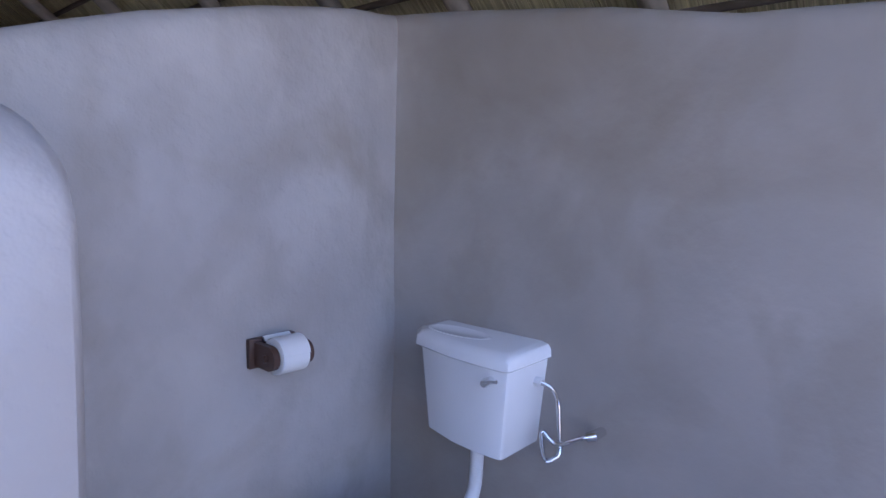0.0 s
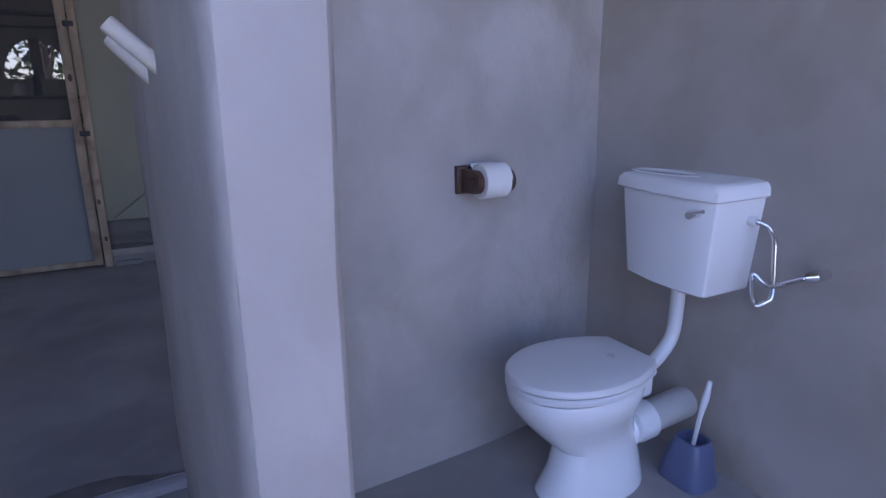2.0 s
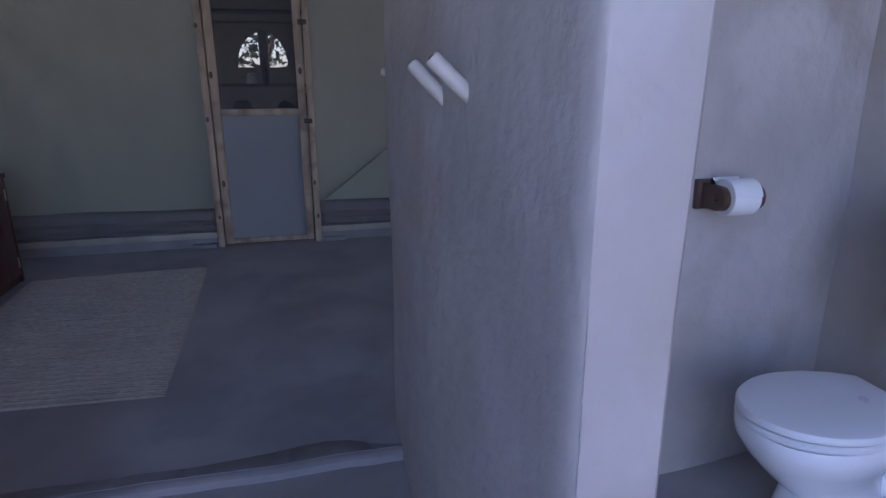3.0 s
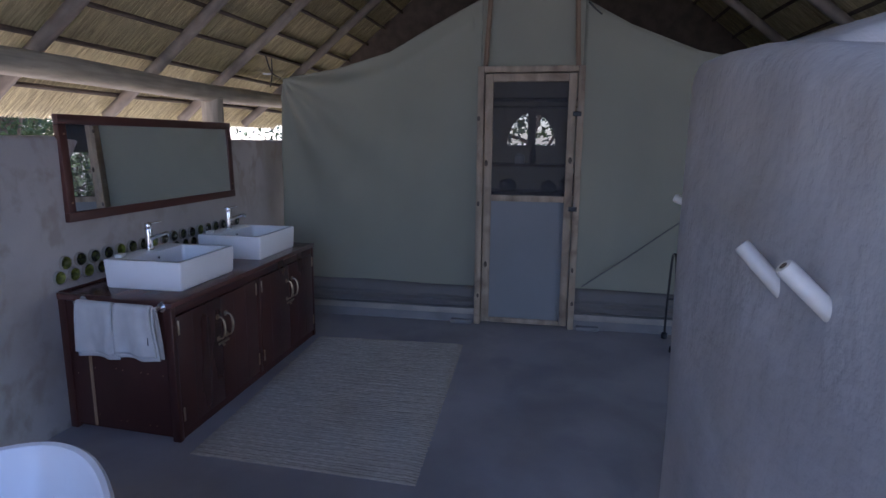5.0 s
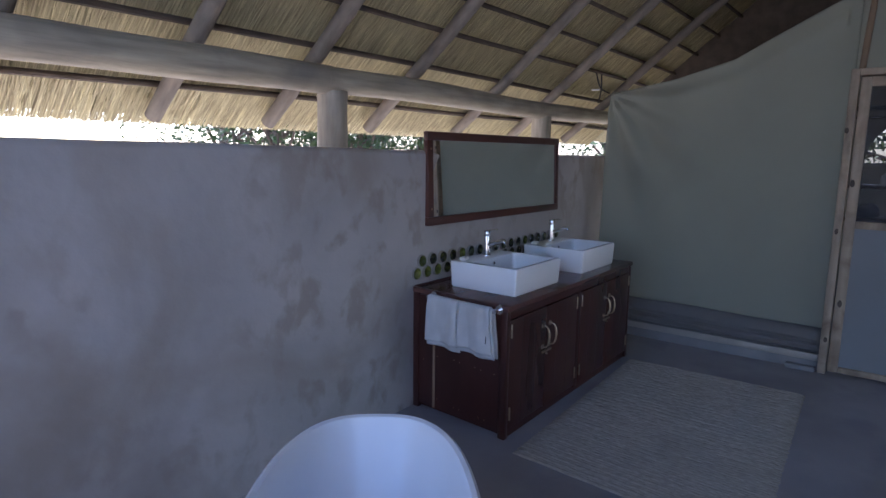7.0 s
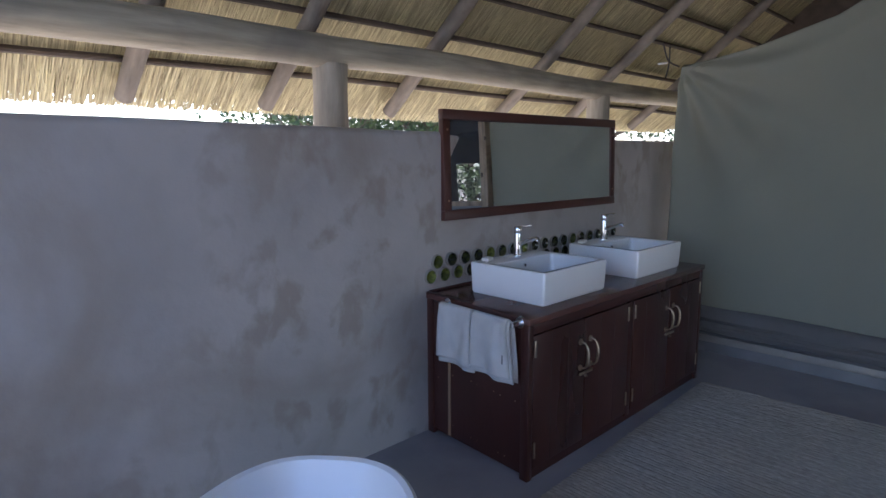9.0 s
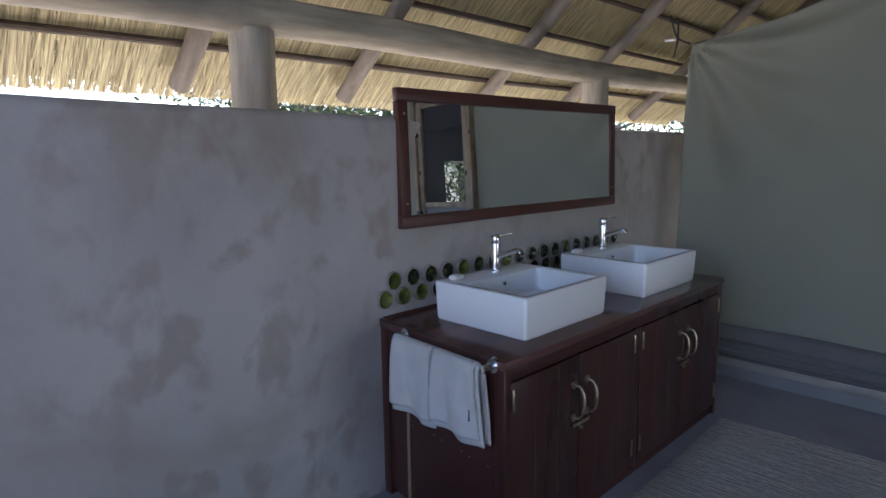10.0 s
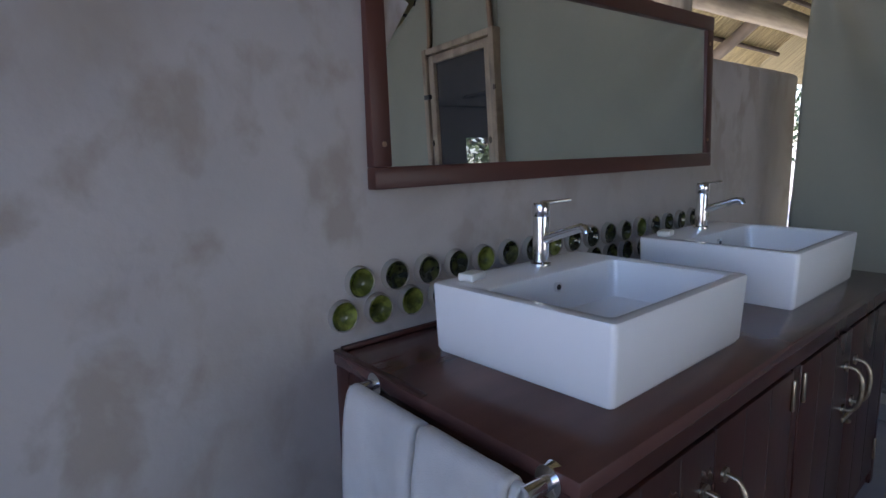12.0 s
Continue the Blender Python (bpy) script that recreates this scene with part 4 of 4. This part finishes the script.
for a, c, s in doors:
    leaf = part("door", box(c, a, VY1 - 0.028, VY1, 0.05, VT - 0.08, 0.004), M_WOOD, vanity, "dark boarded door")
    hx = c + 0.04 if s > 0 else a - 0.04
    for f in (0.33, 0.66):
        gx = a + (c - a) * f
        part("joint", box(gx - 0.0015, gx + 0.0015, VY1 - 0.001, VY1 + 0.0008, 0.055, VT - 0.085), M_ROPE, leaf)
    pts = [(hx, VY1 - 0.002, 0.55)] + [(hx - 0.006 * math.sin(t), VY1 + 0.012 + 0.03 * math.sin(t) ** 0.7, 0.487 + 0.063 * math.cos(t)) for t in (math.pi * k / 10 for k in range(11))] + [(hx, VY1 - 0.002, 0.424)]
    part("handle", tube(pts, [0.005] * 4 + [0.007] * 5 + [0.005] * 4, 10), M_BRASS, leaf, "curved tarnished brass handle")
    for z in (0.55, 0.424):
        part("rosette", tube([(hx, VY1, z), (hx, VY1 + 0.006, z)], 0.015, 14), M_BRASS, leaf)
    ox = a - 0.008 if s > 0 else c + 0.008
    for z in (0.10, 0.56):
        part("hinge", box(ox - 0.006, ox + 0.006, VY1, VY1 + 0.008, z, z + 0.075, 0.003), M_BRASS, leaf, "brass hinge")
for x in (-3.475, -4.355):
    part("bolt_plate", box(x - 0.06, x + 0.05, VY1 + 0.001, VY1 + 0.009, 0.385, 0.40, 0.003), M_BRASS, vanity, "small brass bolt")
    part("bolt_knob", lathe([(0.006, 0), (0.009, 0.006), (0.005, 0.012)], 10, (x, VY1 + 0.008, 0.37)), M_BRASS, vanity)
counter = thing("countertop", box(VX0 - 0.008, VX1 + 0.004, VY0, VY1 + 0.006, VT - 0.028, VT, 0.003), M_TOP, "polished dark mahogany counter top on vanity cabinet", "countertop")
part("edge_strip", box(VX1 - 0.012, VX1 + 0.005, VY0, VY1 - 0.35, VT + 0.001, VT + 0.006, 0.002), M_WOOD, counter, "thin dark edging strip")
part("back_strip", box(VX0 - 0.01, VX1 - 0.014, VY0 + 0.001, VY0 + 0.016, VT + 0.001, VT + 0.010, 0.002), M_WOOD, counter, "thin dark edging strip")
rail = empty("towel_rail", (VX1, 0, 0), "chrome towel rail on cabinet end", "towel rail")
RX, RZ = 0.045, 0.712
part("bar", tube([(RX, -3.36, RZ), (RX, -2.88, RZ)], 0.010, 14), M_CHROME, rail)
for y in (-3.35, -2.89):
    part("bracket", tube([(-0.012, y, RZ), (0.004, y, RZ), (0.006, y, RZ), (RX + 0.012, y, RZ)], [0.026, 0.024, 0.012, 0.014], 18), M_CHROME, rail)


def towel(y0, y1, front, back, seed, skew):
    b = bmesh.new()
    prof = [(0.028, -back), (0.03, -back * 0.5), (0.034, -0.03), (0.044, 0.006), (0.058, 0.016), (0.072, 0.004), (0.079, -0.05), (0.080, -front * 0.35), (0.079, -front * 0.7), (0.076, -front)]
    prof = [(p.x, p.y) for p in smooth_line([(x, z, 0) for x, z in prof], 4)]
    rows = []
    for i in range(25):
        f = i / 24
        y = y0 + (y1 - y0) * f
        row = []
        for x, z in prof:
            hang = max(0.0, -z)
            w = 0.016 * math.sin(f * 8 + seed) * min(1, hang * 4) + 0.006 * noise.noise((f * 5, z * 8, seed))
            row.append((x + w * (1 if x > 0.06 else 0.25), y + skew * hang * (f - 0.3) + 0.006 * noise.noise((z * 6, f * 3, seed + 2)), RZ + z + (0.02 * f * skew * 4 if z < -0.2 else 0) * -1))
        rows.append(row)
    loft(rows, close=False, cap0=False, cap1=False, bm=b)
    return b


towels = []
for name_y0, name_y1, fr, bk, sd, sk in ((-3.335, -3.122, 0.235, 0.20, 1.0, 0.05), (-3.105, -2.908, 0.225, 0.245, 2.3, 0.11)):
    ob = thing("hand_towel", towel(name_y0, name_y1, fr, bk, sd, sk), M_TOWEL, "folded pale grey towel hanging over chrome rail", "towel", group="towels on the rail")
    ob.location = (VX1, 0, 0)
    towels.append(ob)
    m = ob.modifiers.new("pile", "SOLIDIFY")
    m.thickness, m.offset = 0.014, 0.0
    hem = part("fold_layer", towel(name_y0 + 0.012, name_y1 + 0.012, fr + 0.018, bk, sd + 0.4, sk), M_TOWEL, ob)
    hem.scale = (0.82, 1, 1)
    hem.location = (0.004, 0, -0.006)
    m = hem.modifiers.new("pile", "SOLIDIFY")
    m.thickness, m.offset = 0.008, 0.0
    if sd > 2:
        part("label_tag", box(0.083, 0.087, -2.935, -2.915, RZ - 0.17, RZ - 0.13, 0.001), M_IRON, ob, "small dark label tag")


def basin(x1):
    """Rectangular vessel basin with tap; its near end stands at x1."""
    ob = empty("basin", (x1, -2.915, VT), "white rectangular ceramic vessel basin on the counter", "basin", "vanity basins")
    W, D, H = 0.535, 0.455, 0.155

    def rr(x0, xx, y0, y1, z, r, n=5):
        out = []
        for cx, cy, a0 in ((xx - r, y1 - r, 0), (x0 + r, y1 - r, 90), (x0 + r, y0 + r, 180), (xx - r, y0 + r, 270)):
            for k in range(n + 1):
                a = radians(a0 + 90 * k / n)
                out.append((cx + r * math.cos(a), cy + r * math.sin(a), z))
        return out

    shell = [rr(-W + 0.012, -0.012, -D + 0.008, -0.012, 0.0, 0.012), rr(-W + 0.006, -0.006, -D + 0.004, -0.006, 0.01, 0.012), rr(-W, 0, -D, 0, H - 0.006, 0.012), rr(-W + 0.002, -0.002, -D + 0.002, -0.002, H - 0.001, 0.012), rr(-W + 0.007, -0.007, -D + 0.007, -0.007, H, 0.012),
             rr(-W + 0.028, -0.028, -D + 0.125, -0.024, H, 0.016), rr(-W + 0.033, -0.033, -D + 0.130, -0.029, H - 0.004, 0.018), rr(-W + 0.045, -0.045, -D + 0.14, -0.04, 0.06, 0.03), rr(-W + 0.075, -0.075, -D + 0.17, -0.07, 0.035, 0.04), rr(-W + 0.2, -0.2, -D + 0.25, -0.15, 0.03, 0.03)]
    part("bowl", loft(shell), M_CERAMIC, ob)
    part("overflow", tube([(-W / 2, -D + 0.128, H - 0.035), (-W / 2, -D + 0.1405, H - 0.035)], 0.011, 16), M_CHROME, ob, "chrome overflow ring")
    # raised dark disc in place of the shaded hole
    part("overflow_hole", tube([(-W / 2, -D + 0.139, H - 0.035), (-W / 2, -D + 0.142, H - 0.035)], 0.006, 12), M_IRON, ob, "dark disc for the shade in the overflow")
    part("drain", lathe([(0.0, 0), (0.028, 0), (0.028, 0.004), (0.018, 0.007)], 20, (-W / 2, -0.2, 0.03)), M_CHROME, ob)
    tap = empty("tap", (x1 - W / 2 - 0.04, -2.915 - D + 0.055, VT + H), "chrome single-lever basin tap on the basin rim", "tap", "basin taps")
    part("body", lathe([(0.025, 0), (0.025, 0.006), (0.020, 0.010), (0.020, 0.118), (0.0195, 0.120), (0.021, 0.122), (0.021, 0.148), (0.018, 0.153)], 24), M_CHROME, tap)
    part("spout", tube([(0, 0.012, 0.065), (0, 0.06, 0.083), (0, 0.115, 0.102), (0, 0.128, 0.101), (0, 0.132, 0.090)], [0.0125, 0.011, 0.0105, 0.0105, 0.011], 16), M_CHROME, tap)
    part("lever", tube([(0.0, 0.0, 0.150), (-0.03, 0.012, 0.153), (-0.075, 0.03, 0.156)], [0.008, 0.0045, 0.004], 12), M_CHROME, tap)
    soap = thing("soap_bar", box(-0.028, 0.028, -0.02, 0.02, 0, 0.018, 0.005), M_SOAP, "small white soap bar on basin rim", "soap", "soaps")
    soap.location = (x1 - 0.075, -2.915 - D + 0.05, VT + H + 0.0005)
    soap.rotation_euler = (0, 0, 0.2)


basin(-3.245)
basin(-4.105)
b = tube(smooth_line([(-3.90, -3.03, VT + 0.03), (-3.915, -3.12, VT + 0.032), (-3.92, -3.2, VT + 0.03)], 6), 0.03, 16)
for v in b.verts:
    v.co += noise.noise_vector(v.co * 30) * 0.004
thing("rolled_cloth", b, M_PAPER, "small rolled white face cloth between basins", "cloth")

# the cabinet's end runs slightly out of square with the wall
for ob in [o for t in (vanity, rail, counter, *towels) for o in (t, *t.children_recursive) if o.type == "MESH"]:
    off = ob.matrix_basis.translation + (ob.parent.matrix_basis.translation if ob.parent else Vector())
    for v in ob.data.vertices:
        p = v.co + off
        w = min(1.0, max(0.0, (p.x - VX0) / (VX1 - VX0)))
        v.co.x += 0.065 * (min(p.y, VY1) - VY1) * w

# mirror
MX0, MX1, MZ0, MZ1 = -4.766, -3.194, 1.088, 1.643
MC = Vector(((MX0 + MX1) / 2, -3.50, (MZ0 + MZ1) / 2))
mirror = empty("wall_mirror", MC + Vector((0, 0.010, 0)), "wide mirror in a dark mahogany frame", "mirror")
HX, HZ = (MX1 - MX0) / 2, (MZ1 - MZ0) / 2
FW = 0.05
part("rail_top", box(-HX, HX, -0.022, 0.013, HZ - FW, HZ, 0.004), M_FRAME, mirror)
part("rail_bottom", box(-HX, HX, -0.022, 0.013, -HZ, -HZ + FW, 0.004), M_FRAME, mirror)
part("stile", box(-HX, -HX + FW, -0.022, 0.011, -HZ + FW, HZ - FW, 0.003), M_FRAME, mirror)
part("stile", box(HX - FW, HX, -0.022, 0.011, -HZ + FW, HZ - FW, 0.003), M_FRAME, mirror)
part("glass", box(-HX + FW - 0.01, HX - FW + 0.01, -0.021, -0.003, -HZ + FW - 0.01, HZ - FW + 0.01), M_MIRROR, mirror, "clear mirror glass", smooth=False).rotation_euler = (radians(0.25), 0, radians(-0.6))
for x in (HX - 0.03, -HX + 0.03):
    for z in (-HZ + 0.1, HZ - 0.1):
        part("screw_plug", tube([(x, 0.010, z), (x, 0.014, z)], 0.006, 10), M_SAP, mirror)

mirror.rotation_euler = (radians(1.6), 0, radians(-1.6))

# bottle ends set in the wall
def bottle_end(at, glass, label):
    ob = empty("bottle_end", at, label, "bottle", "bottle ends in the wall")
    b = lathe([(0.0385, -0.02), (0.0365, -0.006), (0.035, 0.0), (0.0335, -0.002), (0.0335, -0.02)], 24, caps=False)
    bmesh.ops.rotate(b, verts=b.verts, cent=(0, 0, 0), matrix=Matrix.Rotation(-math.pi / 2, 3, "X"))
    part("collar", b, M_MORTAR, ob)
    b = lathe([(0.034, -0.02), (0.0335, -0.006), (0.031, -0.001), (0.027, -0.002), (0.020, -0.010), (0.008, -0.014)], 24)
    bmesh.ops.rotate(b, verts=b.verts, cent=(0, 0, 0), matrix=Matrix.Rotation(-math.pi / 2, 3, "X"))
    part("base", b, glass, ob, "mottled glass base")
    return ob


first = {}
for row, z, x0, step, count in ((0, 0.882, -3.156, 0.1005, 18), (1, 0.812, -3.108, 0.097, 18)):
    for k in range(count):
        at = Vector((x0 - step * k, -3.504, z + 0.004 * noise.noise((k * 3.3, row, 0))))
        # bases painted yellow-green as though daylight came through them
        pale = (row, k) in ((1, 0), (1, 1), (1, 2), (0, 0), (0, 4), (0, 7), (0, 12), (1, 9))
        if pale in first:
            ob = copy_thing(first[pale], Matrix.Translation(at) @ Matrix.Rotation(k * 1.7 + row, 4, "Y"))
        else:
            first[pale] = bottle_end(at, M_BOTTLE_LIT if pale else M_BOTTLE, "yellow-green bottle base coloured as if lit from outside" if pale else "dark green bottle base set into plaster")

# rug of ribbed jute
rows = []
NX, NY = 368, 24
for i in range(NX + 1):
    f = i / NX
    row = []
    for j in range(NY + 1):
        g = j / NY
        x = (-2.955 + (-4.745 + 2.955) * f) * (1 - g) + (-2.90 + (-4.79 + 2.90) * f) * g
        y = (-2.735 - 0.055 * f) * (1 - g) + (-1.585 - 0.065 * f) * g
        x += 0.006 * noise.noise((g * 9, 1, 0)) if i in (0, NX) else 0
        y += 0.010 * noise.noise((f * 70, 2, g)) if j in (0, NY) else 0
        rib = abs(math.sin(f * math.pi * 82))
        z = 0.003 + 0.010 * rib * (0.75 + 0.5 * noise.noise((x * 30, y * 14, 0)))
        row.append((x, y, z if 0 < i < NX and 0 < j < NY else 0.001))
    rows.append(row)
bm = loft(rows, close=False, cap0=False, cap1=False)
thing("rug", bm, M_RUG, "ribbed woven jute rug on the screed floor", "rug")

# ---- trees and bush outside ----


def tree(x, y, h, seed, leaves=2600):
    r = random.Random(seed)
    t = empty("tree", (x, y, -0.18), "leafy green bush tree outside", "tree", "trees outside")
    part("trunk", log((0, 0, 0), (0.2, 0.1, h * 0.5), 0.11, 0.06, seed=seed, wobble=0.1, sides=9), M_BARK, t)
    tips = []
    for k in range(9):
        a = k * 2.4 + r.random()
        z0 = h * (0.18 + 0.32 * r.random())
        tip = Vector((math.cos(a) * h * 0.33 * r.uniform(0.6, 1.1), math.sin(a) * h * 0.33 * r.uniform(0.6, 1.1), z0 + h * r.uniform(0.05, 0.45)))
        part("limb", tube([(0.1 * z0 / h, 0.05, z0), tip * 0.5 + Vector((0, 0, z0 * 0.5)), tip], [0.045, 0.03, 0.01], 6), M_BARK, t)
        tips.append(tip)
    vs, fs = [], []
    for k in range(leaves):
        c = r.choice(tips) + Vector((r.gauss(0, 1), r.gauss(0, 1), r.gauss(0, 0.8))) * h * 0.12
        c.z = max(c.z, 0.25)
        u = Vector((r.gauss(0, 1), r.gauss(0, 1), r.gauss(0, 1))).normalized() * r.uniform(0.05, 0.09)
        w = u.orthogonal().normalized() * u.length * 0.45
        i = len(vs)
        vs += [c - u, c + w, c + u, c - w]
        fs.append((i, i + 1, i + 2, i + 3))
    me = bpy.data.meshes.new("crown")
    me.from_pydata(vs, [], fs)
    me.materials.append(M_LEAF)
    crown = new("crown", me)
    crown.parent = t
    return t


t0 = tree(-8.6, -12.0, 4.2, 3)
t1 = tree(-10.6, -11.6, 5.0, 8)
k = 0
for x, y, h in ((-12.8, -11.0, 1), (-15.0, -9.6, 1.2), (-17.0, -8.0, 1.1), (-9.6, -15.5, 1.3), (-9.4, 4.0, 0.9), (-10.9, 4.6, 1.1), (-12.2, 5.6, 1.2), (-8.2, 5.6, 1.1), (-7.0, 6.6, 1.2), (-12.5, -1.6, 1), (-13.2, 0.6, 1.1), (-12.6, -3.6, 1.2), (-1.5, 7.5, 1.1), (2.5, 8.0, 1.2), (-15.0, -12.0, 1.4), (-14.0, -14.5, 1.4), (-8.0, -12.8, 1.0), (-9.5, -13.4, 1.2), (-11.8, -12.6, 1.2), (-13.4, -12.2, 1.3), (-10.2, -12.4, 0.8), (9.0, 4.0, 1.2), (10.0, -5.0, 1.2)):
    k += 1
    m = Matrix.Translation((x, y, -0.18)) @ Matrix.Rotation(k * 1.3, 4, "Z")
    c = copy_thing(t0 if k % 2 else t1, m)
    c.scale = (h, h, h)

# small chrome stop valve low on the wall behind the bath
valve = empty("stop_valve", (-2.46, -3.475, LOW), "small chrome stop valve low on the plaster wall", "valve")
part("stem", tube([(0, -0.05, 0.05), (0, 0.0, 0.05), (0, 0.02, 0.052)], [0.012, 0.012, 0.014], 12), M_CHROME, valve)
part("knob", lathe([(0.012, 0), (0.02, 0.006), (0.02, 0.022), (0.012, 0.03)], 14, (0, 0.012, 0.062)), M_CHROME, valve)
part("tail_pipe", tube([(0, 0.01, 0.0), (0, 0.01, 0.055)], 0.009, 10), M_CHROME, valve)
